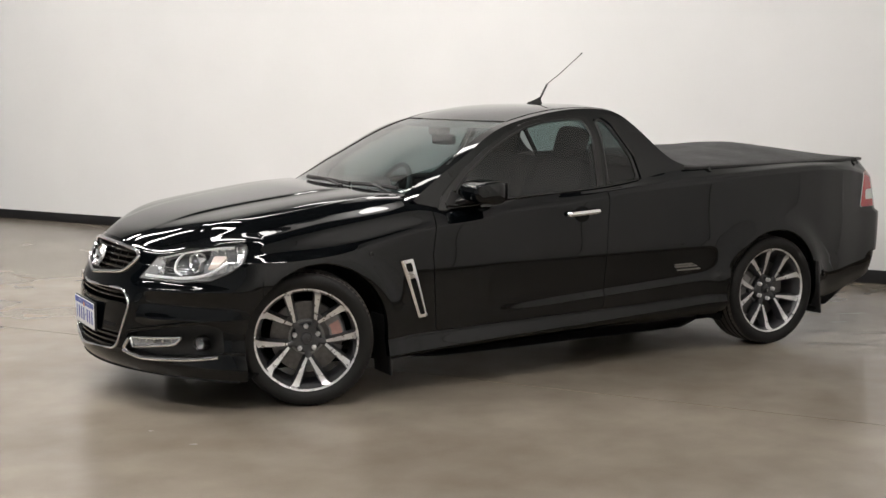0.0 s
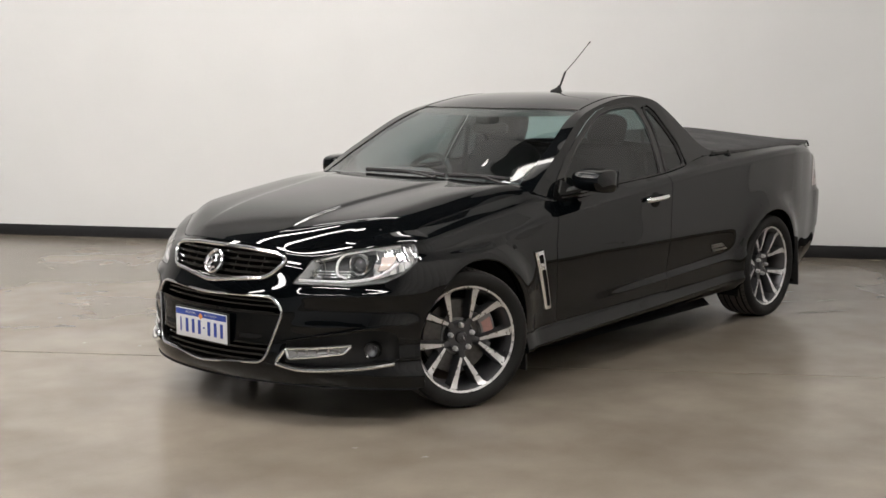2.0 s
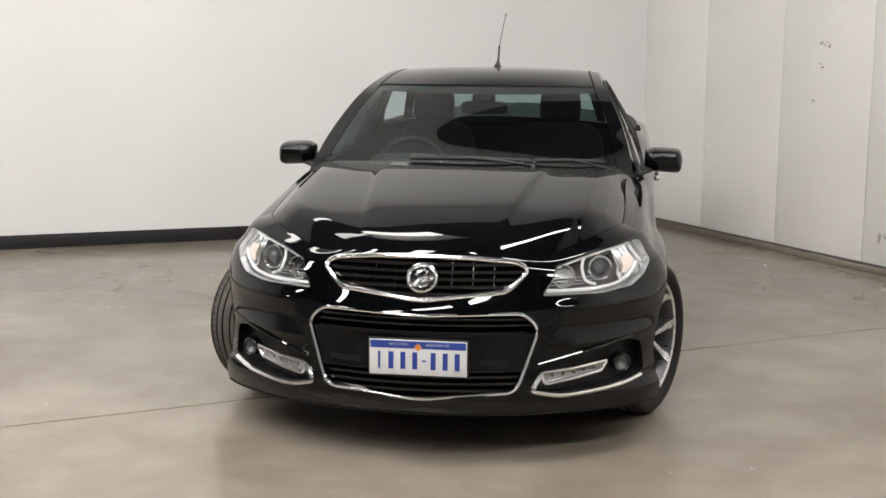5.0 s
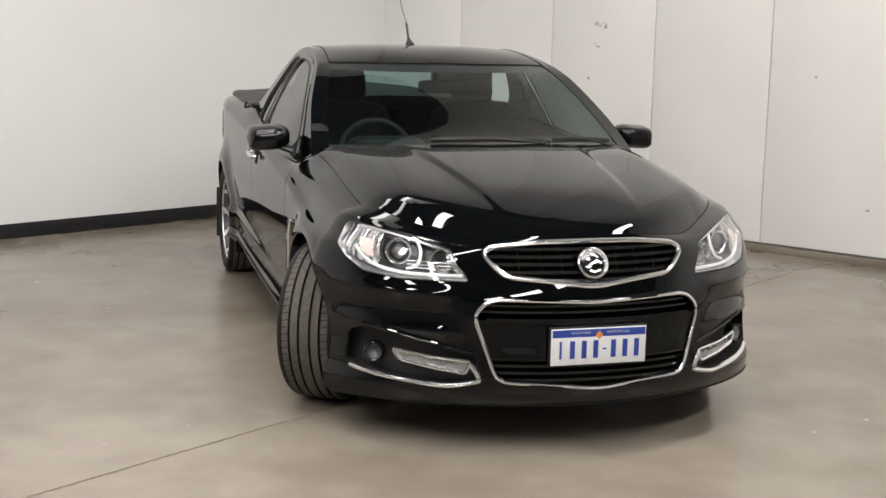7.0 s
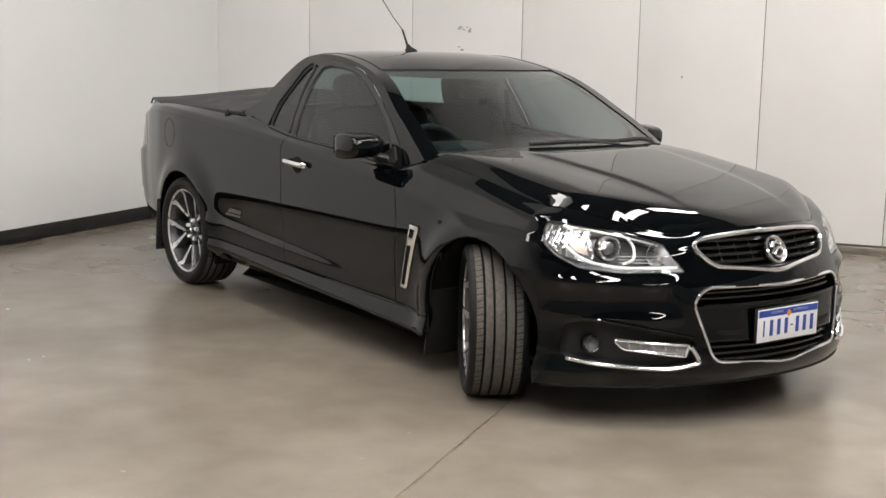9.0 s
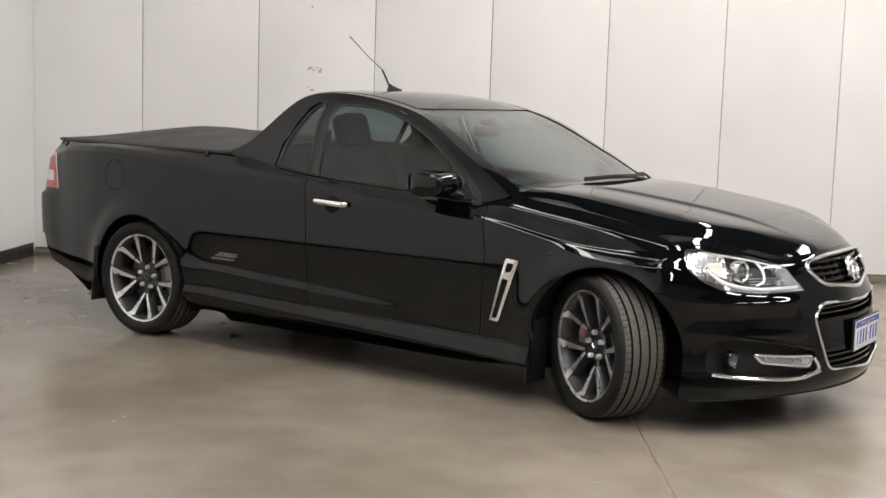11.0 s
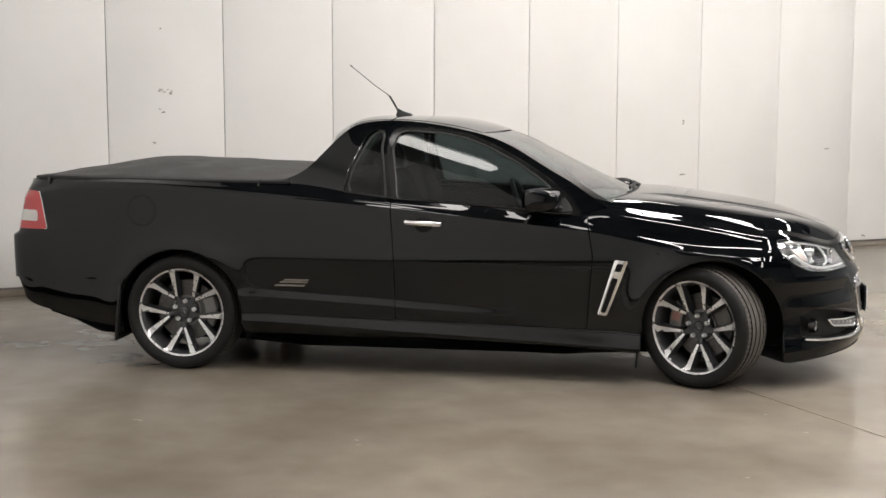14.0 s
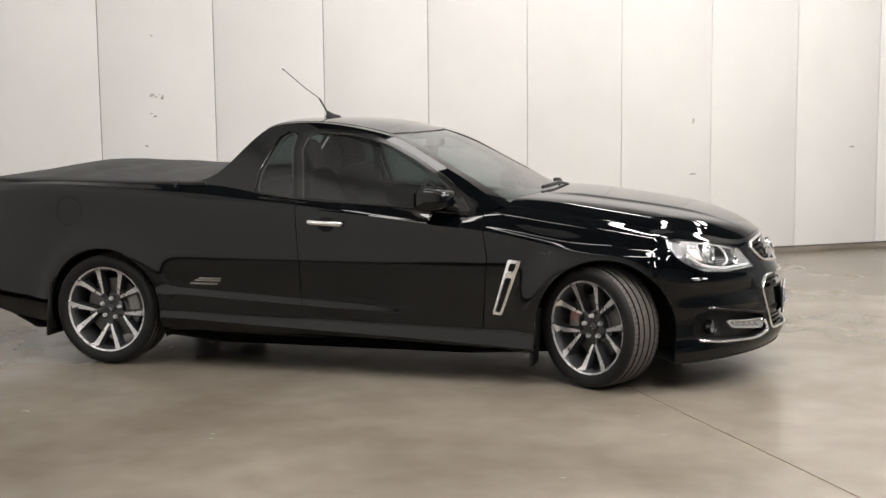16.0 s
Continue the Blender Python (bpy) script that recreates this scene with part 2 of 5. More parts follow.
def lathe(profile, n=64, axis="y"):
    """Verts and faces of a profile of (radius, along) turned about an axis."""
    vs, fs = [], []
    for r, y in profile:
        for i in range(n):
            a = 2 * math.pi * i / n
            vs.append((r * math.cos(a), y, r * math.sin(a)))
    for k in range(len(profile) - 1):
        for i in range(n):
            j = (i + 1) % n
            fs.append((k * n + i, (k + 1) * n + i, (k + 1) * n + j, k * n + j))
    return vs, fs


def tube(path, r, n=8, closed=False, flat=1.0):
    """Verts and faces of a tube along a path; flat scales it across."""
    P = [Vector(p) for p in path]
    vs, fs = [], []
    up = Vector((0, 0, 1))
    for i, p in enumerate(P):
        a = P[i - 1] if (i or closed) else p
        b = P[(i + 1) % len(P)] if (i + 1 < len(P) or closed) else p
        d = (b - a).normalized()
        s = d.cross(up)
        if s.length < 0.1:
            s = d.cross(Vector((0, 1, 0)))
        s.normalize()
        u = s.cross(d)
        for k in range(n):
            t = 2 * math.pi * k / n
            vs.append(p + s * (r * math.cos(t)) + u * (r * flat * math.sin(t)))
    m = len(P)
    for i in range(m if closed else m - 1):
        j = (i + 1) % m
        for k in range(n):
            l = (k + 1) % n
            fs.append((i * n + k, j * n + k, j * n + l, i * n + l))
    if not closed:
        fs.append(tuple(range(n))[::-1])
        fs.append(tuple((m - 1) * n + k for k in range(n)))
    return vs, fs


def grid_faces(cols, rows, flip=False):
    fs = []
    for i in range(cols - 1):
        for j in range(rows - 1):
            f = (i * rows + j, (i + 1) * rows + j, (i + 1) * rows + j + 1, i * rows + j + 1)
            fs.append(f[::-1] if flip else f)
    return fs


def mirror(verts, faces):
    return [(v[0], -v[1], v[2], *v[3:]) for v in verts], [tuple(f)[::-1] for f in faces]


def inside(poly):
    """A signed distance to a polygon in two parameters, negative inside."""
    P = np.array(poly, float)

    def f(a, b):
        d, s = 1e9, False
        for i in range(len(P)):
            (x0, y0), (x1, y1) = P[i - 1], P[i]
            ex, ey = x1 - x0, y1 - y0
            t = max(0.0, min(1.0, ((a - x0) * ex + (b - y0) * ey) / (ex * ex + ey * ey + 1e-12)))
            d = min(d, math.hypot(a - x0 - t * ex, b - y0 - t * ey))
            if (y0 > b) != (y1 > b) and a < (b - y0) / (y1 - y0) * (x1 - x0) + x0:
                s = not s
        return -d if s else d
    return f


def clip(verts, faces, phi):
    """The part of a mesh where phi(vertex) is above 0, cut cleanly along phi = 0."""
    val = [phi(v) for v in verts]
    out, idx, cut, fs = [], {}, {}, []

    def keep(i):
        if i not in idx:
            idx[i] = len(out)
            out.append(verts[i])
        return idx[i]

    def edge(i, j):
        k = (min(i, j), max(i, j))
        if k not in cut:
            a, b = k
            t = val[a] / (val[a] - val[b])
            cut[k] = len(out)
            out.append(tuple(p + (q - p) * t for p, q in zip(verts[a], verts[b])))
        return cut[k]

    for f in faces:
        g = []
        for n in range(len(f)):
            i, j = f[n - 1], f[n]
            if (val[i] > 0) != (val[j] > 0):
                g.append(edge(i, j))
            if val[j] > 0:
                g.append(keep(j))
        if len(set(g)) > 2:
            fs.append(tuple(dict.fromkeys(g)))
    return out, fs


def smooth_loop(points, n=6, closed=True):
    """A rounded line through points (Catmull-Rom)."""
    P = [Vector(p) for p in points]
    out, m = [], len(P)
    for i in range(m if closed else m - 1):
        g = (lambda k: P[k % m]) if closed else (lambda k: P[max(0, min(m - 1, k))])
        a, b, c, d = g(i - 1), g(i), g(i + 1), g(i + 2)
        for k in range(n):
            t = k / n
            out.append(0.5 * ((2 * b) + (c - a) * t + (2 * a - 5 * b + 4 * c - d) * t * t + (3 * b - a - 3 * c + d) * t ** 3))
    if not closed:
        out.append(P[-1])
    return out


def rounded(points, r, n=4):
    """A polygon in two dimensions with its corners rounded."""
    out, m = [], len(points)
    for i in range(m):
        p, a, b = Vector(points[i]), Vector(points[i - 1]), Vector(points[(i + 1) % m])
        ra, rb = min(r, (a - p).length * 0.45), min(r, (b - p).length * 0.45)
        s, e = p + (a - p).normalized() * ra, p + (b - p).normalized() * rb
        for k in range(n + 1):
            t = k / n
            q = s * (1 - t) ** 2 + p * 2 * t * (1 - t) + e * t * t
            out.append((q.x, q.y))
    return out


# ---- the hall ----
def build_hall():
    bm = bmesh.new()
    # The slab stops at the saw-cut joint on both sides.
    for b0, b1 in ((-2.2, JOINT_B - 0.0075), (JOINT_B + 0.0075, HALL_B + 0.3)):
        vs = [bm.verts.new(hall(b, a, z)) for z in (FLOOR_Z, FLOOR_Z - 0.2) for b, a in ((b0, -0.3), (b1, -0.3), (b1, HALL_A + 0.3), (b0, HALL_A + 0.3))]
        t, u = vs[:4], vs[4:]
        bm.faces.new(t)
        bm.faces.new(u[::-1])
        for i in range(4):
            bm.faces.new((t[i], u[i], u[(i + 1) % 4], t[(i + 1) % 4]))
    bmesh.ops.recalc_face_normals(bm, faces=bm.faces)
    floor = tagged(part("floor", bm, FLOOR, smooth=0), "sealed grey-brown concrete warehouse floor, worn and slightly glossy", "floor", kind="structure")
    part("joint_filler", box(bmesh.new(), (0.0148, HALL_A, 0.02), hall(JOINT_B, HALL_A / 2, FLOOR_Z - 0.0125), wall_turn()), JOINT, floor, "dark filler in a saw-cut joint", 0)
    # Plain wall, turned a little about the corner.
    turn = wall_turn(SKEW)
    out = Matrix.Rotation(SKEW, 3, "Z") @ ALONG_B
    along = Matrix.Rotation(SKEW, 3, "Z") @ ALONG_A
    at = lambda o, a, z: CORNER + out * o + along * a + Vector((0, 0, z))
    w = part("wall_west", box(bmesh.new(), (0.2, HALL_A + 1.0, HALL_H), at(-0.1, HALL_A / 2, HALL_H / 2 + FLOOR_Z), turn), WALLPAINT, smooth=0)
    tagged(w, "plain white painted warehouse wall", "wall", kind="structure")
    s = part("baseboard", box(bmesh.new(), (0.014, HALL_A - 0.06, 0.108), at(0.0075, HALL_A / 2 + 0.02, FLOOR_Z + 0.054), turn, 0.003), SKIRT, smooth=40)
    tagged(s, "black skirting board along the plain wall", "skirting board", kind="structure")
    # Panelled wall: a dark backing seen in the joints, and panels proud of it.
    w = part("wall_north", box(bmesh.new(), (HALL_B, 0.2, HALL_H), hall(HALL_B / 2, -0.112, HALL_H / 2 + FLOOR_Z), wall_turn()), SEAM, smooth=0)
    tagged(w, "white insulated panel wall with narrow upright joints", "wall", kind="structure")
    c = part("wall_kerb", box(bmesh.new(), (HALL_B, 0.03, 0.05), hall(HALL_B / 2, 0.005, FLOOR_Z + 0.024), wall_turn(), 0.008), FLOOR, smooth=40)
    tagged(c, "low concrete kerb at the foot of the panel wall", "kerb", kind="structure")
    first = SEAM_B - PANEL_W * math.ceil(SEAM_B / PANEL_W)
    rng = random.Random(4)
    k = 0
    while first + k * PANEL_W < HALL_B:
        b0, b1 = max(first + k * PANEL_W, 0.0), min(first + (k + 1) * PANEL_W, HALL_B)
        gap = 0.006
        part("panel", box(bmesh.new(), (b1 - b0 - gap, 0.02, HALL_H - 0.06), hall((b0 + b1) / 2, -0.01 + rng.uniform(-0.0012, 0.0012), HALL_H / 2 + FLOOR_Z + 0.035), wall_turn(), 0.0025), PANELPAINT, w, smooth=40)
        k += 1
    # Unseen wall; its cool tone stands in for daylight mirrored in the bodywork.
    e = part("wall_east", box(bmesh.new(), (0.2, HALL_A + 0.4, HALL_H), hall(HALL_B + 0.1, HALL_A / 2, HALL_H / 2 + FLOOR_Z), wall_turn()), DAYLIT_WALL, smooth=0)
    tagged(e, "unseen plain grey warehouse wall", "wall", kind="structure")
    e = part("wall_south", box(bmesh.new(), (HALL_B + 3, 0.2, HALL_H), hall(HALL_B / 2 - 1.5, HALL_A + 0.1, HALL_H / 2 + FLOOR_Z), wall_turn()), GREYWALL, smooth=0)
    tagged(e, "unseen plain grey warehouse wall", "wall", kind="structure")
    c = part("ceiling", box(bmesh.new(), (HALL_B + 4, HALL_A + 0.8, 0.1), hall(HALL_B / 2 - 1.5, HALL_A / 2, HALL_H + FLOOR_Z + 0.06), wall_turn()), ROOFSHEET, smooth=0)
    tagged(c, "grey sheet warehouse ceiling", "ceiling", kind="structure")


def roof_beam(b):
    """A steel I-beam under the ceiling, across the hall."""
    ob = new("roof_beam")
    ob.matrix_world = Matrix.Translation(hall(b, HALL_A / 2, HALL_H - 0.19)) @ wall_turn()
    tagged(ob, "dark steel roof beam under the warehouse ceiling", "roof beam", "roof beams")
    part("web", box(bmesh.new(), (0.012, HALL_A - 0.2, 0.35), (0, 0, 0.01)), GIRDER, ob, smooth=0)
    part("lower_flange", box(bmesh.new(), (0.17, HALL_A - 0.2, 0.014), (0, 0, -0.172)), GIRDER, ob, smooth=0)
    return ob


def purlin(a):
    ob = new("purlin")
    ob.matrix_world = Matrix.Translation(hall(HALL_B / 2, a, HALL_H - 0.0)) @ wall_turn()
    tagged(ob, "thin steel purlin under the ceiling sheets", "purlin", "purlins")
    part("rail", box(bmesh.new(), (HALL_B - 0.2, 0.07, 0.08), (0, 0, 0.0), None, 0.004), GIRDER, ob)
    return ob


# Seams of the panel wall and the joint in the floor, in hall measures.
PANEL_W = 0.9624
SEAM_B = 1.87
JOINT_B = 4.37
build_hall()
first_beam = roof_beam(3.35)
for b in (7.6, 11.9):
    copy_thing(first_beam, Matrix.Translation(hall(b, HALL_A / 2, HALL_H - 0.19)) @ wall_turn())
first_purlin = purlin(1.1)
for k in range(1, 15):
    copy_thing(first_purlin, Matrix.Translation(hall(HALL_B / 2, 1.1 + 1.25 * k, HALL_H)) @ wall_turn())


def tube_lamp(b, a, length=1.5, power=33.0, wide=0.26, cap=None):
    """A strip luminaire under the ceiling: a housing and a glowing diffuser."""
    ob = new("strip_light")
    ob.matrix_world = Matrix.Translation(hall(b, a, LAMP_Z)) @ wall_turn()
    tagged(ob, "white strip luminaire hung under the warehouse ceiling", "ceiling light", "strip lights")
    part("housing", box(bmesh.new(), (cap or wide + 0.04, length, 0.06), (0, 0, 0.11), None, 0.01), STICKER, ob)
    part("diffuser", box(bmesh.new(), (wide, length - 0.06, 0.10), (0, 0, 0.01), None, 0.008), glow("tube_glow", (1.0, 0.957, 0.918), power), ob, "glowing white diffuser")
    for y in (-length * 0.35, length * 0.35):
        part("hanger", box(bmesh.new(), (0.012, 0.012, HALL_H - LAMP_Z - 0.12), (0, y, 0.14 + (HALL_H - LAMP_Z - 0.12) / 2)), STEEL, ob, smooth=0)
    return ob


narrow_lamp = tube_lamp(1.29, 5.5, 1.6, 12.0, 0.20)
copy_thing(narrow_lamp, Matrix.Translation(hall(2.69, 5.85, LAMP_Z)) @ wall_turn())
up_lamp = tube_lamp(2.45, 4.25, 1.5, 15.0, 0.30, 0.06)
# This board is added to catch the lamp's upward light as a soft halo.
part("halo_board", box(bmesh.new(), (1.1, 1.7, 0.02), (0, 0, 0.42), None, 0.004), STICKER, up_lamp, "white board added above the lamp to spread its glow")
first_lamp = tube_lamp(4.1, 9.2, 2.0, 47.0)
ROWS_OF_LAMPS = ((4.1, (6.2,)), (2.8, (11.6,)), (5.8, (2.4, 5.2, 8.0, 10.8)), (9.4, (2.4, 5.2, 8.0, 10.8)))
for b, places in ROWS_OF_LAMPS:
    for a in places:
        copy_thing(first_lamp, Matrix.Translation(hall(b, a, LAMP_Z)) @ wall_turn())

# ---- the car: its skin ----
# x runs forward from the middle of the wheelbase, y to the car's left.
AXLE, TRACK, HUB_Z = 1.5045, 0.785, 0.338
ARCH_R = 0.378
XJ = 1.76                      # where the flanks turn into the nose
NOSE_N, NOSE_M = 1.5, 2.15
LEVELS = (0, 0.16, 0.24, 0.33, 0.40, 0.60, 0.74, 0.88, 0.91, 0.94, 0.97, 1.0)

TAIL_X = -2.66
half_width = curve((TAIL_X, 0.60), (-2.645, 0.675), (-2.61, 0.712), (-2.52, 0.742), (-2.37, 0.772), (-2.15, 0.825), (-1.9, 0.872), (-1.5, 0.900), (-0.8, 0.903), (0.0, 0.905), (0.8, 0.902), (1.2, 0.902), (1.76, 0.902))
crease_z = spline((TAIL_X, 1.00), (-2.4, 1.045), (-1.26, 1.052), (-0.5, 1.003), (0.0, 0.960), (0.47, 0.916), (0.66, 0.896), (0.855, 0.876), (1.0, 0.852), (1.23, 0.808), (1.45, 0.776), (1.76, 0.762))
top_z = spline((TAIL_X, 1.085), (-2.45, 1.098), (-1.0, 1.098), (-0.8, 1.09), (-0.5, 1.045), (-0.2, 1.012), (0.5, 0.968), (0.78, 0.960), (0.86, 0.978), (0.93, 0.989), (1.0, 0.984), (1.1, 0.969), (1.2, 0.956), (1.31, 0.942), (1.49, 0.914), (1.67, 0.884), (1.76, 0.868))
top_y = spline((TAIL_X, 0.565), (-2.59, 0.645), (-2.45, 0.700), (-2.2, 0.752), (-1.8, 0.790), (-1.3, 0.808), (-0.8, 0.812), (-0.2, 0.838), (0.5, 0.835), (0.78, 0.802), (0.95, 0.772), (1.2, 0.758), (1.5, 0.760), (1.76, 0.752))
floor_z = curve((-2.62, 0.48), (-2.56, 0.36), (-2.45, 0.32), (-1.95, 0.245), (-1.2, 0.236), (-0.4, 0.222), (0.2, 0.212), (1.15, 0.186), (1.76, 0.170))
nose_x = spline((0.17, 2.375), (0.21, 2.405), (0.25, 2.425), (0.33, 2.425), (0.50, 2.408), (0.58, 2.392), (0.64, 2.362), (0.714, 2.322), (0.78, 2.29), (0.82, 2.255))
nose_top = spline((0, 0.808), (0.25, 0.803), (0.45, 0.785), (0.62, 0.765), (0.80, 0.788), (0.92, 0.82), (1.0, 0.872))   # by share of the half width


def flare(x, z):
    """The swelling of the flanks round the wheels."""
    y = 0.0
    for cx, amount in ((-AXLE, 0.030), (AXLE, 0.036)):
        r = math.hypot(x - cx, max(z - HUB_Z, 0))
        y += amount * math.exp(-(max(r - ARCH_R - 0.01, 0) / 0.085) ** 2) * (1 if z > HUB_Z else math.exp(-((z - HUB_Z) / 0.25) ** 2))
    return y


@functools.lru_cache(None)
def section(x):
    """The curves of the flank's section at x."""
    w, zc, zt, yt, z0 = float(half_width(x)), float(crease_z(x)), float(top_z(x)), float(top_y(x)), float(floor_z(x))
    sill = 0.345 - 0.022 * (x + 1.1)
    zl = 0.675 - 0.012 * (x + 0.3)
    zl = min(zl, zc - 0.13)
    crown = max(0.0, min(1.0, (x - 0.6) / 0.5))        # the fender stands steep below its crown
    low = 0.437 - 0.050 * max(-1.1, min(1.0, x))
    front = max(0.0, min(1.0, (x + 1.1) / 2.2))
    k = max(0.0, min(1.0, (-1.35 - x) / 0.5))          # the skirt fades out behind the rear wheel
    k = k * k * (3 - 2 * k)
    zs = [z0, ((sill - 0.035) * (1 - front) + (z0 + 0.03) * front) * (1 - k) + (z0 + 0.08) * k, (sill + 0.01) * (1 - k) + (z0 + 0.14) * k, (low - 0.038) * (1 - k) + 0.50 * k, low * (1 - k) + 0.54 * k, zl, min(zl + 0.10, zc - 0.06), zc - 0.026, zc - 0.006, zc + 0.012, zc + 0.012 + (0.5 + 0.16 * crown) * (zt - zc - 0.012), zt]
    fold = max(0.0, min(1.0, (0.80 - x) / 1.3)) * (1 - k)      # the swage low on the door runs out towards the front
    ys = [w - 0.05 + 0.01 * k, w - 0.004 - 0.010 * k + 0.012 * front, w - 0.020 + 0.012 * k + 0.006 * fold, w - 0.017 + 0.012 * k + 0.010 * fold, w - 0.013 + 0.011 * k - 0.005 * fold, w + 0.004, w + 0.001, w - 0.004, w - 0.015, w - 0.029, w - 0.029 + (0.5 - 0.16 * crown) * (yt - w + 0.029), yt]
    return curve(*zip(LEVELS, zs)), curve(*zip(LEVELS, ys))


def tail_lean(x, z):
    """How far the tail's sheet leans forward above its bumper."""
    k = max(0.0, min(1.0, (-2.25 - x) / 0.35))
    step = max(0.0, min(1.0, (z - 0.755) / 0.025))         # the bumper stands out below the lamps
    return (0.040 * step + 0.20 * max(0.0, z - 0.80)) * k * k * (3 - 2 * k)


def tray_y(x):
    """Half width of the tray's upper edge at a true x."""
    return float(top_y(x - tail_lean(x - 0.08, 1.1)))


@functools.lru_cache(None)
def side(x, u):
    """The flank at x, from its lower edge (u = 0) to its upper edge (1)."""
    fz, fy = section(x)
    z, y = fz(u), fy(u)
    return x + tail_lean(x, z), y + flare(x, z) * (1 - max(0, (u - 0.88) / 0.12)), z


def smooth_step(t):
    t = max(0.0, min(1.0, t))
    return t * t * (3 - 2 * t)


def nose_fold(z):
    """The shelf under the head lamps, the hollow below it and the brow over the fog lamps."""
    return 0.014 * math.exp(-((z - 0.600) / 0.020) ** 2) - 0.014 * math.exp(-((z - 0.530) / 0.040) ** 2) + 0.012 * math.exp(-((z - 0.462) / 0.016) ** 2)


def nose(a, u):
    """The nose at plan angle a (0 on the middle line, pi/2 where it meets the flank)."""
    _, yj, zj = side(XJ, u)
    low = max(0.0, 1 - u / 0.5)
    yj = yj + max(0.0, 0.938 - yj) * min(1.0, low * 2)       # the bumper keeps its width down to the lip
    k = math.sin(a)
    share = k ** (2 / NOSE_M)
    zn = 0.20 + (float(nose_top(share)) - 0.20) * u
    f = share ** 3
    z = zn * (1 - f) + zj * f
    y = yj * share
    x = XJ + (float(nose_x(z)) - XJ) * max(math.cos(a), 0) ** (2 / NOSE_N)
    x += nose_fold(z) * smooth_step((share - 0.50) / 0.12) * smooth_step((1.0 - share) / 0.09)
    lip = max(0.0, min(1.0, (0.295 - z) / 0.07))             # the spoiler lip stands out towards the corners
    lip = lip * lip * (3 - 2 * lip)
    return x + 0.014 * lip * share ** 2, y + 0.022 * lip * share ** 3, z


def angle_at(y, yj=0.90):
    return math.asin(min(1, (abs(y) / yj)) ** (NOSE_M / 2))


def nose_at(a, z):
    """The nose at plan angle a and height z."""
    lo, hi = 0.0, 1.0
    for _ in range(24):
        m = (lo + hi) / 2
        if nose(a, m)[2] < z:
            lo = m
        else:
            hi = m
    return Vector(nose(a, (lo + hi) / 2))


def nose_yz(y, z):
    """The nose at y (positive) and height z."""
    lo, hi = 0.0, math.pi / 2
    for _ in range(24):
        m = (lo + hi) / 2
        if nose_at(m, z).y < y:
            lo = m
        else:
            hi = m
    return nose_at((lo + hi) / 2, z)


def skin_columns():
    xs = set(np.round(np.concatenate([np.linspace(TAIL_X, -2.35, 20), np.linspace(-2.35, XJ, 150)]), 4))
    for cx in (-AXLE, AXLE):
        xs |= {round(cx + ARCH_R * math.cos(t), 4) for t in np.linspace(0, math.pi, 41)}
    return sorted(x for x in xs if TAIL_X - 0.001 < x <= XJ)


ROWS = np.unique(np.round(np.concatenate([np.linspace(0, 0.85, 60), np.linspace(0.86, 1, 22), np.array(LEVELS)]), 4))


def skin():
    """Half of the outer skin, y positive: vertices (x, y, z, s, z). s is x on the flank and goes on with 2 + the angle past the join on the nose."""
    vs, n = [], 0
    for x in skin_columns():
        n += 1
        vs += [(*(p := side(x, u)), x, p[2]) for u in ROWS]
    for a in np.linspace(math.pi / 2, 0, 110)[1:]:
        n += 1
        vs += [(*(p := nose(a, u)), XJ + (math.pi / 2 - a), p[2]) for u in ROWS]
    return vs, grid_faces(n, len(ROWS), True)


def arch(v):
    """Above 0 outside both wheel openings."""
    d = 9.0
    for cx, r in ((-AXLE, ARCH_R), (AXLE + 0.006, ARCH_R + 0.004)):
        d = min(d, math.hypot(v[0] - cx, v[2] - HUB_Z) - r if v[2] > HUB_Z else abs(v[0] - cx) - r)
    return d


def s_of(y):
    return XJ + math.pi / 2 - angle_at(y)


def s_at(y, z):
    """The running measure of the nose at y and height z."""
    lo, hi = 0.0, math.pi / 2
    for _ in range(24):
        m = (lo + hi) / 2
        lo, hi = (m, hi) if nose_at(m, z).y < y else (lo, m)
    return XJ + math.pi / 2 - (lo + hi) / 2


# Outlines on the nose, as (y, z).
UPPER_GRILLE = rounded([(-0.402, 0.740), (-0.362, 0.770), (-0.18, 0.787), (0.18, 0.787), (0.362, 0.770), (0.402, 0.740), (0.328, 0.666), (0.0, 0.632), (-0.328, 0.666)], 0.035)
LOWER_GRILLE = rounded([(-0.450, 0.530), (-0.392, 0.588), (0.0, 0.578), (0.392, 0.588), (0.450, 0.530), (0.370, 0.290), (0.0, 0.262), (-0.370, 0.290)], 0.04)
FOG_BAY = rounded([(0.437, 0.283), (0.440, 0.378), (0.60, 0.412), (0.785, 0.448), (0.838, 0.425), (0.852, 0.300), (0.68, 0.275), (0.545, 0.268)], 0.02)
# Outline of the head lamp, as (s, z) on the skin.
HEADLAMP = rounded([(s_at(0.452, 0.645), 0.645), (s_at(0.500, 0.748), 0.748), (s_at(0.634, 0.790), 0.793), (XJ + 0.36, 0.822), (XJ + 0.27, 0.820), (XJ + 0.262, 0.790), (XJ + 0.32, 0.742), (XJ + 0.43, 0.694), (XJ + 0.57, 0.654), (s_at(0.68, 0.645), 0.640)], 0.022)
DOOR = [(-0.277, 1.3), (-0.266, 0.99), (-0.245, 0.67), (-0.238, 0.338), (0.835, 0.314), (0.862, 0.72), (0.832, 0.90), (0.815, 1.3)]
in_upper, in_lower, in_fog, in_lamp, in_door = inside(UPPER_GRILLE), inside(LOWER_GRILLE), inside(FOG_BAY), inside(HEADLAMP), inside(DOOR)
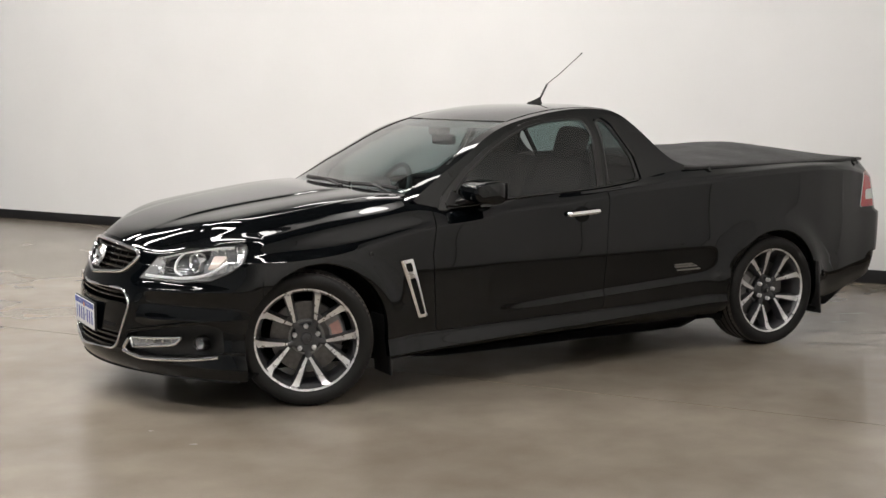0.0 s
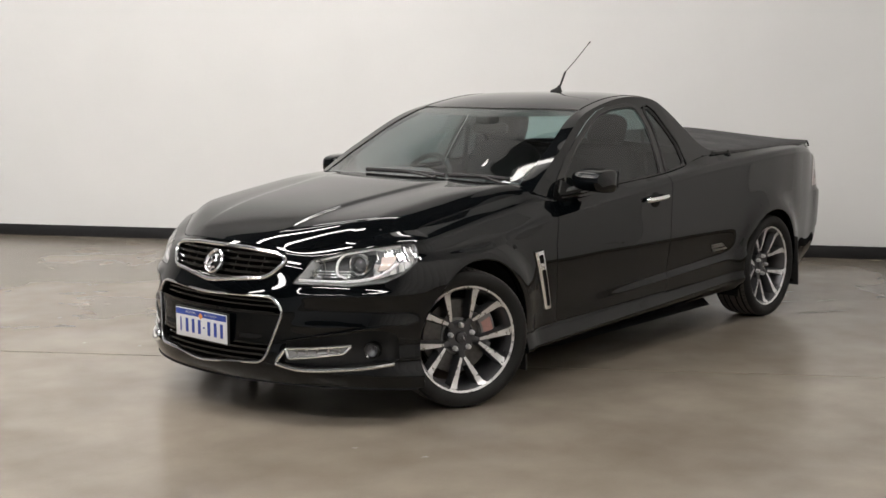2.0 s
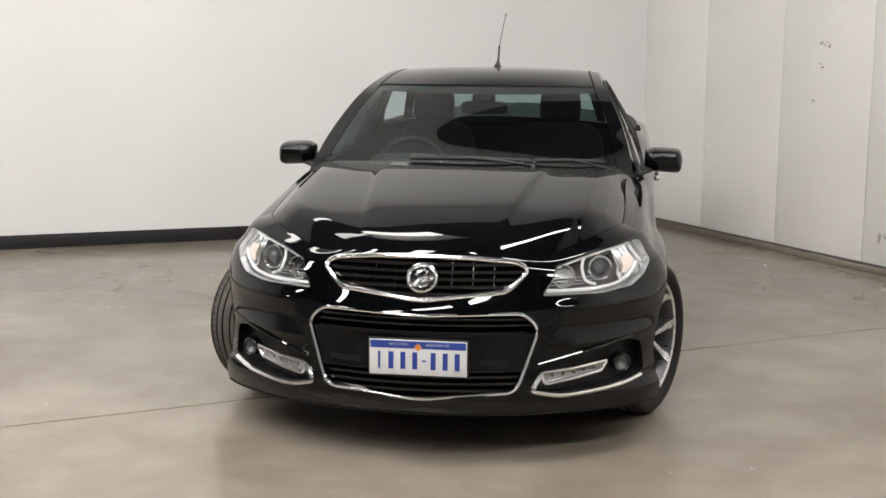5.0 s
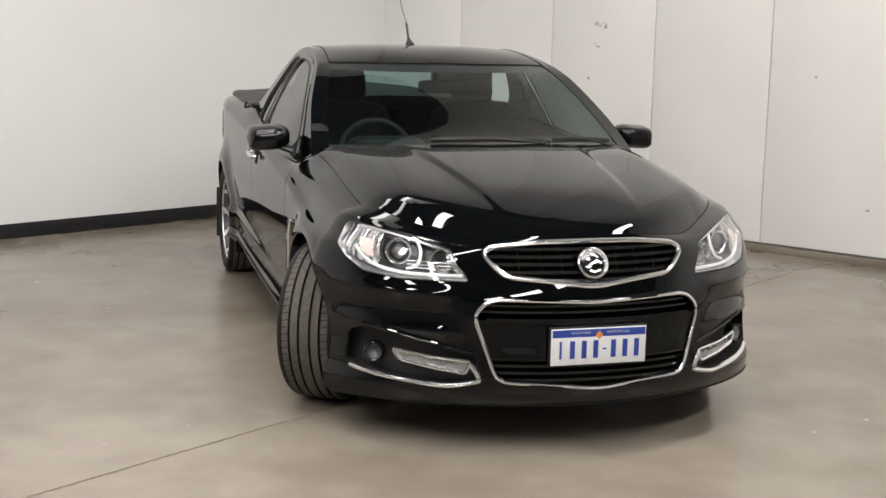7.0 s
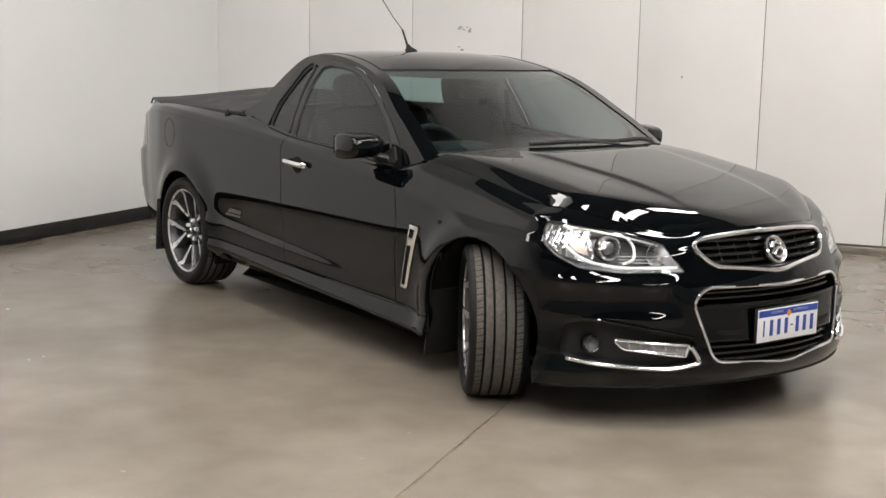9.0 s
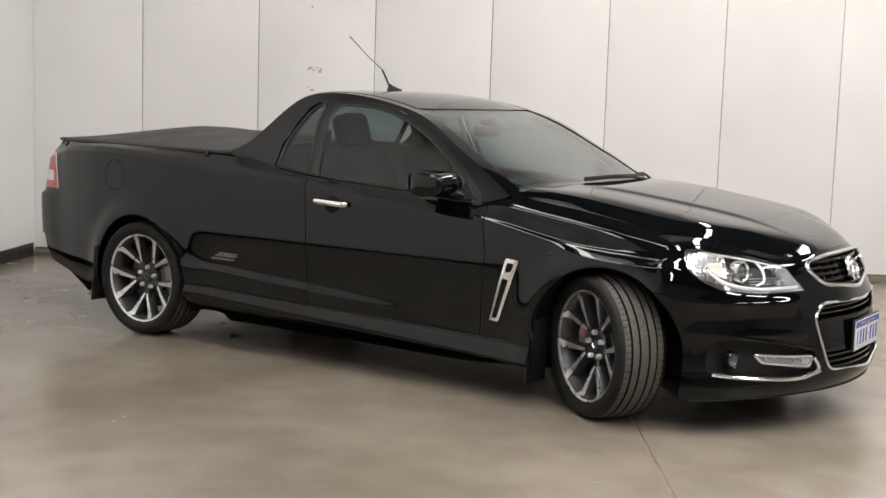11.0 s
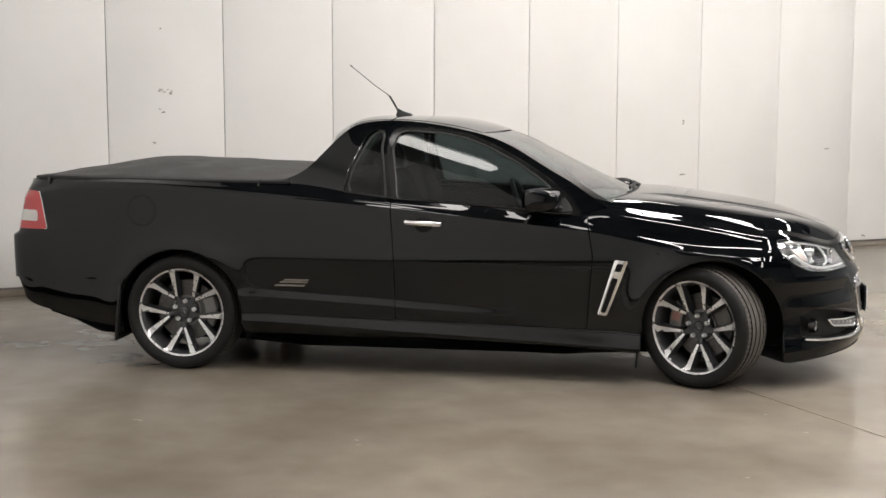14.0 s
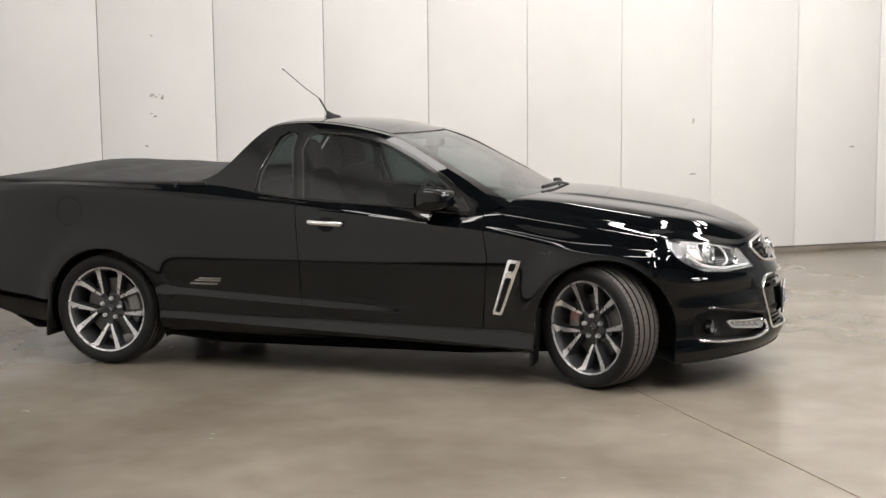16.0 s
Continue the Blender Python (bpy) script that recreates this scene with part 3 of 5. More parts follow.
TAIL = rounded([(-2.75, 1.035), (-2.50, 1.02), (-2.455, 0.95), (-2.395, 0.80), (-2.75, 0.795)], 0.02)
in_tail = inside(TAIL)


def sill_line(x):
    return 0.35 - 0.025 * (x + 1.1)


car = new("utility_car")
tagged(car, "glossy black two-door utility car with a covered tray, front wheels turned", "car")


def both(name, verts, faces, mat, parent=None, label="", smooth=35.0):
    """A part on the car's left and its mirror image on the right."""
    a = mesh_part(name, verts, faces, mat, parent or car, label, smooth)
    b = mesh_part(name, *mirror(verts, faces), mat, parent or car, label, smooth)
    return a, b


def joined_halves(verts, faces):
    """A half mesh and its mirror image as one mesh, welded on the middle line."""
    mv, mf = mirror(verts, faces)
    vs = list(verts) + mv
    n = len(verts)
    return vs, list(faces) + [tuple(i + n for i in f) for f in mf]


def whole(name, verts, faces, mat, label="", parent=None, smooth=35.0):
    vs, fs = joined_halves(verts, faces)
    bm = bmesh.new()
    bv = [bm.verts.new(v[:3]) for v in vs]
    for f in fs:
        try:
            bm.faces.new([bv[i] for i in f])
        except ValueError:
            pass
    bmesh.ops.remove_doubles(bm, verts=bm.verts, dist=0.0004)
    return part(name, bm, mat, parent or car, label, smooth)


def build_skin():
    V, F = skin()
    gap = 0.0025
    V, F = clip(V, F, arch)
    # Bumper: all in front of its joint with the fender, less its openings.
    v, f = clip(V, F, lambda p: p[3] - 1.902 - gap if p[4] < 0.66 else p[3] - s_of(0.73))
    for hole in (in_upper, in_lower, in_fog):
        v, f = clip(v, f, lambda p: hole(p[1], p[2]) if p[0] > 1.7 else 1.0)
    v, f = clip(v, f, lambda p: in_lamp(p[3], p[4]) - gap)
    whole("front_bumper", v, f, PAINT, "glossy black front bumper skin")
    # Fender.
    v, f = clip(V, F, lambda p: (1.902 - gap - p[3]) if p[4] < 0.66 else s_of(0.73) - p[3])
    v, f = clip(v, f, lambda p: in_door(p[3], p[4]) - gap)
    v, f = clip(v, f, lambda p: p[3] - 0.4)
    v, f = clip(v, f, lambda p: in_lamp(p[3], p[4]) - gap)
    v, f = clip(v, f, lambda p: p[4] - sill_line(p[3]) - gap * 0.4 if p[3] < 1.3 else 1.0)
    both("front_fender", v, f, PAINT)
    # Door.
    v, f = clip(V, F, lambda p: -in_door(p[3], p[4]) - gap)
    doors = both("door", v, f, PAINT)
    # Sill between the wheels.
    v, f = clip(V, F, lambda p: min(sill_line(p[3]) - gap * 0.4 - p[4], p[3] + 1.35, 1.35 - p[3]))
    both("sill_skirt", v, f, PAINT, label="black side skirt below the door")
    # Rear quarter and tray side.
    v, f = clip(V, F, lambda p: 0.4 - p[3])
    v, f = clip(v, f, lambda p: in_door(p[3], p[4]) - gap)
    v, f = clip(v, f, lambda p: p[4] - sill_line(p[3]) - gap * 0.4 if p[3] > -1.3 else 1.0)
    v, f = clip(v, f, lambda p: in_tail(p[3], p[4]) - 0.001)
    both("tray_side", v, f, PAINT)
    # A dark sheet added behind the joints, to put shade in the gaps.
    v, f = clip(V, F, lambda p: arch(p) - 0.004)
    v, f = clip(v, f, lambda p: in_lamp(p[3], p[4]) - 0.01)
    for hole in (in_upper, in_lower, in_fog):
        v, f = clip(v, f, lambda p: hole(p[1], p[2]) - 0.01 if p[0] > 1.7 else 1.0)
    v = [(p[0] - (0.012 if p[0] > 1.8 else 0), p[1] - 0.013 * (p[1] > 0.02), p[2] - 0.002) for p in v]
    whole("gap_backing", v, f, SHADOW, "dark sheet added behind the skin to shade its joints")
    # Rolled edges of the wheel openings and the dark liners inside.
    for cx in (-AXLE, AXLE + 0.006):
        r = ARCH_R + (0.004 if cx > 0 else 0)
        pts = []
        for t in np.linspace(-0.35, math.pi + 0.35, 60):
            if t < 0:
                x, z = cx + r, HUB_Z + t / 0.35 * 0.14
            elif t > math.pi:
                x, z = cx - r, HUB_Z - (t - math.pi) / 0.35 * 0.12
            else:
                x, z = cx + r * math.cos(t), HUB_Z + r * math.sin(t)
            if x <= XJ:
                us = np.linspace(0, 1, 60)
                y = min((abs(side(x, u)[2] - z), side(x, u)[1]) for u in us)[1]
            else:
                lo, hi = 1.0, math.pi / 2
                for _ in range(18):
                    q = (lo + hi) / 2
                    lo, hi = (q, hi) if nose_at(q, z).x > x else (lo, q)
                y = nose_at(q, z).y
            pts.append((x, y, z))
        vs = []
        for x, y, z in pts:
            c = Vector((x - cx, 0, max(z - HUB_Z, 0) if z > HUB_Z else 0)).normalized()
            for dr, dy in ((0.001, 0.0005), (-0.004, -0.002), (-0.006, -0.012), (-0.004, -0.04)):
                vs.append((x + c.x * dr, y + dy, z + c.z * dr))
        both("arch_lip", vs, grid_faces(len(pts), 4), PAINT)
        vs = []
        for t in np.linspace(-0.5, math.pi + 0.5, 40):
            x = cx + (r + 0.012) * math.cos(max(0, min(math.pi, t)))
            z = HUB_Z + (r + 0.012) * math.sin(max(0, min(math.pi, t))) - 0.3 * (max(0, -t) + max(0, t - math.pi))
            for y in (0.885, 0.72, 0.52):
                vs.append((x, y, z))
        f = grid_faces(40, 3)
        f.append(tuple(i * 3 + 2 for i in range(40)))
        both("wheel_liner", vs, f, SHADOW, label="dark wheel-arch liner")
    return doors


doors = build_skin()


# ---- bonnet ----
bonnet_mid = spline((0.95, 1.050), (1.2, 1.038), (1.52, 1.000), (1.84, 0.950), (2.02, 0.909), (2.15, 0.866), (2.24, 0.828), (2.29, 0.800))


def bonnet(t, v):
    """The bonnet from the windscreen (t = 0) to its front edge (1), from the middle (v = 0) to its side (1)."""
    def edge(v):
        a = math.asin(v ** (NOSE_M / 2)) if v < 1 else math.pi / 2
        ex, _, ez = nose(a, 1.0)
        return 1.10 - 0.15 * v ** 2.2, ex, ez

    def crowned(x, y):
        return float(bonnet_mid(x)) - 0.028 * (y / 0.75) ** 2

    def half(x):
        return float(top_y(min(x, XJ))) - 0.003
    xb, ex, ez = edge(v)
    x = xb + (ex - xb) * t
    y = v * half(x)
    # A gently crowned sheet, rolled down to its side and to its front edge.
    xs0, xs1, zs1 = edge(1.0)
    xs = xs0 + (xs1 - xs0) * t
    roll_side = max(0.0, 1 - (1 - v) * 0.76 / (0.10 + 0.06 * min(1.0, t / 0.5))) ** 2
    roll_front = max(0.0, 1 - (1 - t) * (ex - xb) / (0.07 + 0.08 * smooth_step((v - 0.25) / 0.3))) ** 2
    fall_side = float(top_z(min(xs, XJ))) - crowned(xs, half(xs))
    fall_front = ez - crowned(ex, v * half(ex))
    corner = zs1 - crowned(xs1, half(xs1))
    z = crowned(x, y) + fall_side * roll_side + fall_front * roll_front - corner * roll_side * roll_front
    # The raised middle with its two creases, and the low hollow outside them.
    yc = 0.41 - 0.14 * max(0, min(1, (x - 1.05) / 1.2))
    d = (abs(y) - yc)
    fade = min(1, t / 0.2) * min(1, (1 - t) / 0.35)
    fade = fade * fade * (3 - 2 * fade)
    return x, y, z, fade * (0.0085 / (1 + math.exp(max(-40, min(40, d / 0.006)))) - 0.002 * math.exp(-((d - 0.06) / 0.07) ** 2))


def build_bonnet():
    ts, vs_ = np.linspace(0, 0.9985, 90), np.concatenate([np.linspace(0, 0.90, 66), np.linspace(0.91, 0.999, 20)])
    grid = np.array([bonnet(t, v) for t in ts for v in vs_]).reshape(len(ts), len(vs_), 4)
    z = grid[:, :, 2].copy()
    for _ in range(24):           # evens out the sheet between its edges before the creases are pressed in
        left = np.concatenate([z[:, 1:2], z[:, :-1]], 1)
        z[1:-1, :-1] = 0.5 * z[1:-1, :-1] + 0.125 * (z[:-2, :-1] + z[2:, :-1] + left[1:-1, :-1] + z[1:-1, 1:])
    grid[:, :, 2] = z + grid[:, :, 3]
    vs = [tuple(map(float, p[:3])) for row in grid for p in row]
    whole("bonnet", vs, grid_faces(len(ts), len(vs_)), PAINT, "black bonnet with a raised middle", smooth=50)


build_bonnet()


# ---- cabin ----
rail_z = spline((-0.95, 1.10), (-0.88, 1.125), (-0.80, 1.165), (-0.72, 1.240), (-0.62, 1.350), (-0.54, 1.415), (-0.447, 1.442), (-0.20, 1.446), (0.09, 1.404), (0.36, 1.326), (0.62, 1.180), (0.72, 1.124), (0.80, 1.072), (0.87, 1.026), (0.93, 0.982))
mid_x = spline((-0.95, -1.00), (-0.60, -0.66), (0.10, 0.20), (0.30, 0.43), (0.93, 1.13))
mid_z = spline((-0.95, 1.10), (-0.62, 1.404), (-0.54, 1.450), (-0.35, 1.473), (-0.12, 1.466), (0.09, 1.424), (0.30, 1.332), (0.52, 1.216), (0.675, 1.132), (0.80, 1.072), (0.93, 1.030))


def cabin_y(x, z):
    """Half width of the cabin's side."""
    h = z - 1.0
    k = max(0.0, min(1.0, (x - 0.25) / 0.7))
    r = max(0.0, min(1.0, (-0.55 - x) / 0.4))
    return 0.838 - 0.40 * h - 0.36 * h * abs(h) - 0.055 * k * k + 0.0 * r - 0.02 * r


def sweep(x, q):
    """Roof and windscreen: the point over the rail at x, q from the middle (0) to the rail (1)."""
    zr, zm = rail_z(x), mid_z(x)
    yr, xm = cabin_y(x, zr), mid_x(x)
    return x + (xm - x) * (1 - abs(q) ** 2.2), yr * q, zr + (zm - zr) * (1 - abs(q) ** 2.6)


def side_face(name, poly, mat, parent=None, label="", holes=(), lift=0.0, step=0.02, thick=0.0):
    """A piece of the cabin's side inside an (x, z) outline."""
    P = np.array(poly)
    x0, z0 = P.min(0) - 0.01
    x1, z1 = P.max(0) + 0.01
    xs, zs = np.arange(x0, x1 + step, step), np.arange(z0, z1 + step, step)
    vs = [(x, cabin_y(x, z) + lift, z) for x in xs for z in zs]
    f = grid_faces(len(xs), len(zs), True)
    d = inside(poly)
    vs, f = clip(vs, f, lambda v: -d(v[0], v[2]))
    for h in holes:
        dh = inside(h)
        vs, f = clip(vs, f, lambda v: dh(v[0], v[2]))
    return both(name, vs, f, mat, parent, label)


GLASS_DOOR = rounded([(-0.235, 1.012), (-0.290, 1.30), (-0.262, 1.382), (-0.20, 1.392), (0.0, 1.378), (0.13, 1.352), (0.262, 1.304), (0.42, 1.226), (0.575, 1.124), (0.668, 1.040), (0.670, 0.962)], 0.03)
GLASS_REAR = rounded([(-0.300, 1.022), (-0.355, 1.30), (-0.345, 1.375), (-0.385, 1.388), (-0.43, 1.35), (-0.515, 1.17), (-0.525, 1.065), (-0.49, 1.037)], 0.03)
FRAME_OUTER = [(-0.262, 0.985), (-0.325, 1.29), (-0.30, 1.402), (-0.20, 1.414), (0.01, 1.401), (0.14, 1.376), (0.285, 1.322), (0.445, 1.240), (0.605, 1.140), (0.71, 1.055), (0.760, 1.005), (0.80, 0.935), (0.2, 0.955)]


PILLAR_Q = 0.915


def build_cabin():
    xs = np.concatenate([np.linspace(-0.95, -0.4, 24), np.linspace(-0.38, 0.93, 44)])
    outline = [(x, float(rail_z(x))) for x in xs]
    low = [(x, float(top_z(x)) - 0.012) for x in xs[::-1]]
    side_face("cabin_side", outline + low, PAINT, holes=(FRAME_OUTER, GLASS_REAR), label="black pillars and buttress of the cabin")
    side_face("door_frame", FRAME_OUTER, GLOSSBLACK, holes=(GLASS_DOOR,), lift=0.004, label="black window frame of the door")
    side_face("door_glass", GLASS_DOOR, TINTED, lift=-0.004, label="dark tinted door glass")
    side_face("quarter_glass", GLASS_REAR, PRIVACY, lift=-0.003, label="dark tinted quarter glass")
    # Rubber seals round the panes.
    for loop, r in ((GLASS_DOOR, 0.006), (GLASS_REAR, 0.007)):
        both("window_seal", *tube([(x, cabin_y(x, z) + 0.002, z) for x, z in loop], r, 6, True), BLACK)
    both("quarter_trim", *tube([(x, cabin_y(x, z) + 0.006, z) for x, z in [(-0.345, 1.388), (-0.40, 1.40), (-0.45, 1.365), (-0.535, 1.18), (-0.55, 1.06), (-0.51, 1.027)]], 0.005, 6), GLOSSBLACK)
    both("belt_strip", *tube([(x, cabin_y(x, float(top_z(x))) + 0.006, float(top_z(x)) + 0.001) for x in np.linspace(-0.52, 0.74, 30)], 0.008, 8), GLOSSBLACK)
    # Roof and windscreen in one sweep over the rails.
    qs = np.concatenate([np.linspace(0, 0.86, 22), np.linspace(0.88, PILLAR_Q, 4), np.linspace(PILLAR_Q + 0.01, 1, 9)])

    def strip(name, xs, qs, mat, label, drop=0.0):
        vs = [sweep(x, q) for x in xs for q in qs]
        vs = [(x - drop * 0.5, y, z - drop) for x, y, z in vs]
        return whole(name, vs, grid_faces(len(xs), len(qs), True), mat, label, smooth=60)
    strip("roof", np.concatenate([np.linspace(-0.64, -0.45, 12), np.linspace(-0.43, 0.185, 26)]), qs, PAINT, "black painted roof")
    strip("windscreen", np.linspace(0.193, 0.885, 36), qs[qs <= PILLAR_Q], SCREEN, "clear windscreen with a faint green tint", 0.004)
    xs = np.linspace(0.185, 0.93, 40)
    vs = [sweep(x, q) for x in xs for q in np.linspace(PILLAR_Q - 0.008, 1, 10)]
    both("front_pillar", vs, grid_faces(40, 10, True), PAINT, smooth=60)
    both("roof_joint", *tube([tuple(Vector(sweep(x, PILLAR_Q - 0.004)) + Vector((0, 0, 0.0005))) for x in np.linspace(-0.56, 0.19, 30)], 0.0035, 6, False, 0.5), SHADOW, label="dark joint along the roof's edge")
    # Black band along the top of the windscreen and its foot.
    for a, b in ((0.190, 0.268), (0.868, 0.905)):
        xs = np.linspace(a, b, 5)
        vs = [tuple(Vector(sweep(x, q)) - Vector((0.002, 0, 0.0055))) for x in xs for q in qs[qs <= PILLAR_Q]]
        whole("windscreen_band", vs, grid_faces(5, int((qs <= PILLAR_Q).sum()), True), BLACK, "black ceramic edge of the windscreen")
    # Back wall of the cabin with its window.
    zs, ys = np.linspace(1.06, 1.395, 8), np.linspace(0, 0.56, 12)
    back = lambda y, z: (-0.575 - 0.75 * (1.40 - z) - 0.03 * (1 - (y / 0.56) ** 2), y * (1 + 0.45 * (1.40 - z)), z)
    vs = [back(y, z) for z in zs for y in ys]
    d = inside([(-0.52, 1.13), (-0.50, 1.375), (0.50, 1.375), (0.52, 1.13)])
    v, f = clip([(*p, y, p[2]) for p, y in zip(vs, [y for z in zs for y in ys])], grid_faces(8, 12), lambda p: d(p[3], p[4]))
    whole("cabin_back", v, f, PAINT, "black back wall of the cabin")
    whole("rear_window", *clip([(*p, y, p[2]) for p, y in zip(vs, [y for z in zs for y in ys])], grid_faces(8, 12), lambda p: -d(p[3], p[4])), SCREEN, "rear window of the cabin")
    vs = [(x, y, z) for x, y, z in [(-0.9, 0, 1.085), (-0.9, 0.81, 1.085), (-0.62, 0, 1.085), (-0.62, 0.81, 1.06)]]
    whole("cabin_shelf", vs, [(0, 1, 3, 2)], PAINT, smooth=0)


build_cabin()


# ---- nose ----
def on_nose(y, z, out=0.0):
    p = nose_yz(abs(y), z)
    return Vector((p.x + out, math.copysign(p.y, y), p.z))


def bar_between(name, z0, z1, y0, y1, depth, back, mat, parent, n=24, label="", bow=0.0):
    """A blade across an opening, following the nose at a set-back."""
    vs = []
    for y in np.linspace(y0, y1, n):
        zl, zh = z0 + bow * (1 - (y / y1) ** 2), z1 + bow * (1 - (y / y1) ** 2)
        p = on_nose(y, (zl + zh) / 2, -back)
        vs += [(p.x - depth, y, zl), (p.x, y, zl), (p.x, y, zh), (p.x - depth, y, zh)]
    fs = []
    for i in range(n - 1):
        for k in range(4):
            fs.append((i * 4 + k, (i + 1) * 4 + k, (i + 1) * 4 + (k + 1) % 4, i * 4 + (k + 1) % 4))
    fs += [(0, 1, 2, 3), tuple(4 * (n - 1) + k for k in (3, 2, 1, 0))]
    return mesh_part(name, vs, fs, mat, parent, label, 30)


def span(poly, z):
    """Half the width of a symmetric outline at height z."""
    hits = []
    for i in range(len(poly)):
        (a, b), (c, d) = poly[i - 1], poly[i]
        if (b > z) != (d > z):
            hits.append(abs(a + (z - b) / (d - b) * (c - a)))
    return max(hits) if hits else 0


def cavity(name, poly, depth, mat, parent, label=""):
    """A dark tub behind an opening."""
    rim = [on_nose(y, z, -0.004) for y, z in poly]
    n = len(rim)
    vs = rim + [Vector((p.x - depth, p.y, p.z)) for p in rim]
    fs = [(i, (i + 1) % n, n + (i + 1) % n, n + i) for i in range(n)] + [tuple(range(n, 2 * n))]
    return mesh_part(name, vs, fs, mat, parent, label, 30)


def build_grilles():
    g = new("grille")
    g.parent = car
    g["label"] = "black slatted grille in a chrome surround"
    cavity("grille_back", UPPER_GRILLE, 0.07, SHADOW, g)
    for z in (0.652, 0.679, 0.706, 0.733, 0.760):
        w = span(UPPER_GRILLE, z) - 0.006
        bar_between("slat", z - 0.006, z + 0.006, -w, w, 0.04, 0.006, GLOSSBLACK, g)
    for y in (-0.27, -0.19, -0.11, 0.11, 0.19, 0.27):
        p = [on_nose(y, z, -0.016) for z in (0.664 + 0.06 * abs(abs(y) - 0.11), 0.71, 0.768)]
        mesh_part("rib", *tube(p, 0.0022, 6), GLOSSBLACK, g)
    mesh_part("chrome_surround", *tube([on_nose(y, z, 0.004) for y, z in UPPER_GRILLE], 0.0095, 8, True), CHROME, g, "chrome surround")
    # Emblem: a plain raised ring and disc.
    c = on_nose(0, 0.712, 0.014)
    tilt = Matrix.Translation(c) @ Matrix.Rotation(math.radians(-26), 4, "Y") @ Matrix.Rotation(math.radians(-90), 4, "Z")
    v, f = lathe([(0.045, 0.0), (0.047, 0.006), (0.054, 0.012), (0.060, 0.008), (0.061, -0.004), (0.02, -0.01)], 40)
    e = mesh_part("emblem", [tilt @ Vector(p) for p in v], f, CHROME, g, "round chrome emblem")
    v, f = lathe([(0.0, 0.004), (0.02, 0.0038), (0.046, 0.001)], 40)
    mesh_part("emblem_disc", [tilt @ Vector(p) for p in v], f, GLOSSBLACK, g)
    for pts, r in (([(-0.022, 0.020), (-0.005, 0.032), (0.016, 0.026), (0.022, 0.008)], 0.011), ([(-0.030, 0.0), (-0.012, 0.008), (0.012, -0.004), (0.026, -0.022)], 0.013), ([(-0.024, -0.024), (0.0, -0.034), (0.016, -0.026)], 0.010)):
        v, f = tube([tilt @ Vector((x, 0.006, z)) for x, z in pts], r, 8, False, 0.6)
        mesh_part("emblem_relief", v, f, CHROME, g)
    l = new("lower_grille")
    l.parent = car
    l["label"] = "black lower grille and number-plate panel in a chrome frame"
    cavity("grille_back", LOWER_GRILLE, 0.09, SHADOW, l)
    mesh_part("chrome_frame", *tube([on_nose(y, z, 0.003) for y, z in LOWER_GRILLE], 0.0070, 8, True), CHROME, l, "thin chrome frame")
    # The panel that carries the number plate.
    w = lambda z: span(LOWER_GRILLE, z) - 0.012
    zs, n = np.linspace(0.372, 0.508, 8), 30
    vs = [tuple(on_nose(max(0.0004, abs(q) * w(z)) * (1 if q >= 0 else -1), z, -0.004)) for z in zs for q in np.linspace(-1, 1, n)]
    mesh_part("plate_panel", vs, grid_faces(8, n, True), PAINT, l)
    bar_between("panel_top", 0.505, 0.512, -w(0.508), w(0.508), 0.05, 0.003, PAINT, l, 30)
    bar_between("panel_lip", 0.513, 0.520, -w(0.515) * 0.94, w(0.515) * 0.94, 0.012, 0.0, PAINT, l, 30, "black lip over the number-plate panel")
    for z in (0.540, 0.562):
        bar_between("slat", z - 0.004, z + 0.004, -w(z), w(z), 0.04, 0.02, GLOSSBLACK, l)
    for z in (0.292, 0.318, 0.344):
        bar_between("slat", z - 0.005, z + 0.005, -w(z), w(z), 0.04, 0.018, GLOSSBLACK, l)
    # The slots are flat dark patches on the panel, painted as shaded hollows.
    for y0, y1 in ((0.232, 0.352), (-0.352, -0.232)):
        vs = [tuple(on_nose(y, z, -0.002)) for z in (0.392, 0.402, 0.413) for y in np.linspace(y0 + 0.03 * (z < 0.4) * (y0 < 0), y1 - 0.03 * (z < 0.4) * (y0 > 0), 8)]
        mesh_part("panel_slot", vs, grid_faces(3, 8, True), SHADOW, l, "flat dark patch that shades a slot beside the number plate")
    bar_between("panel_foot", 0.366, 0.374, -w(0.37), w(0.37), 0.05, 0.003, PAINT, l, 30)


build_grilles()


# ---- head lamps, fog bays, number plate ----
SKIN_V, SKIN_F = skin()


def on_skin(s, z, inset=0.0):
    """The skin at the running measure s and height z, set inwards."""
    p = nose_at(math.pi / 2 - (s - XJ), z)
    return Vector((p.x - inset, p.y - inset * 0.4, p.z))


def pair(name, verts, faces, mat, holders, label="", smooth=35.0):
    """One part under the left holder and its mirror image under the right one."""
    mesh_part(name, verts, faces, mat, holders[0], label, smooth)
    mesh_part(name, *mirror([tuple(v) for v in verts], faces), mat, holders[1], label, smooth)


def holders(name, label):
    out = []
    for _ in range(2):
        h = new(name)
        h.parent = car
        h["label"] = label
        out.append(h)
    return out


def turned(profile, at, axis, n=28):
    """A lathe profile of (radius, along) placed at a point and pointed along an axis."""
    m = Matrix.Translation(at) @ Vector(axis).to_track_quat("Y", "Z").to_matrix().to_4x4()
    v, f = lathe(profile, n)
    return [m @ Vector(p) for p in v], f


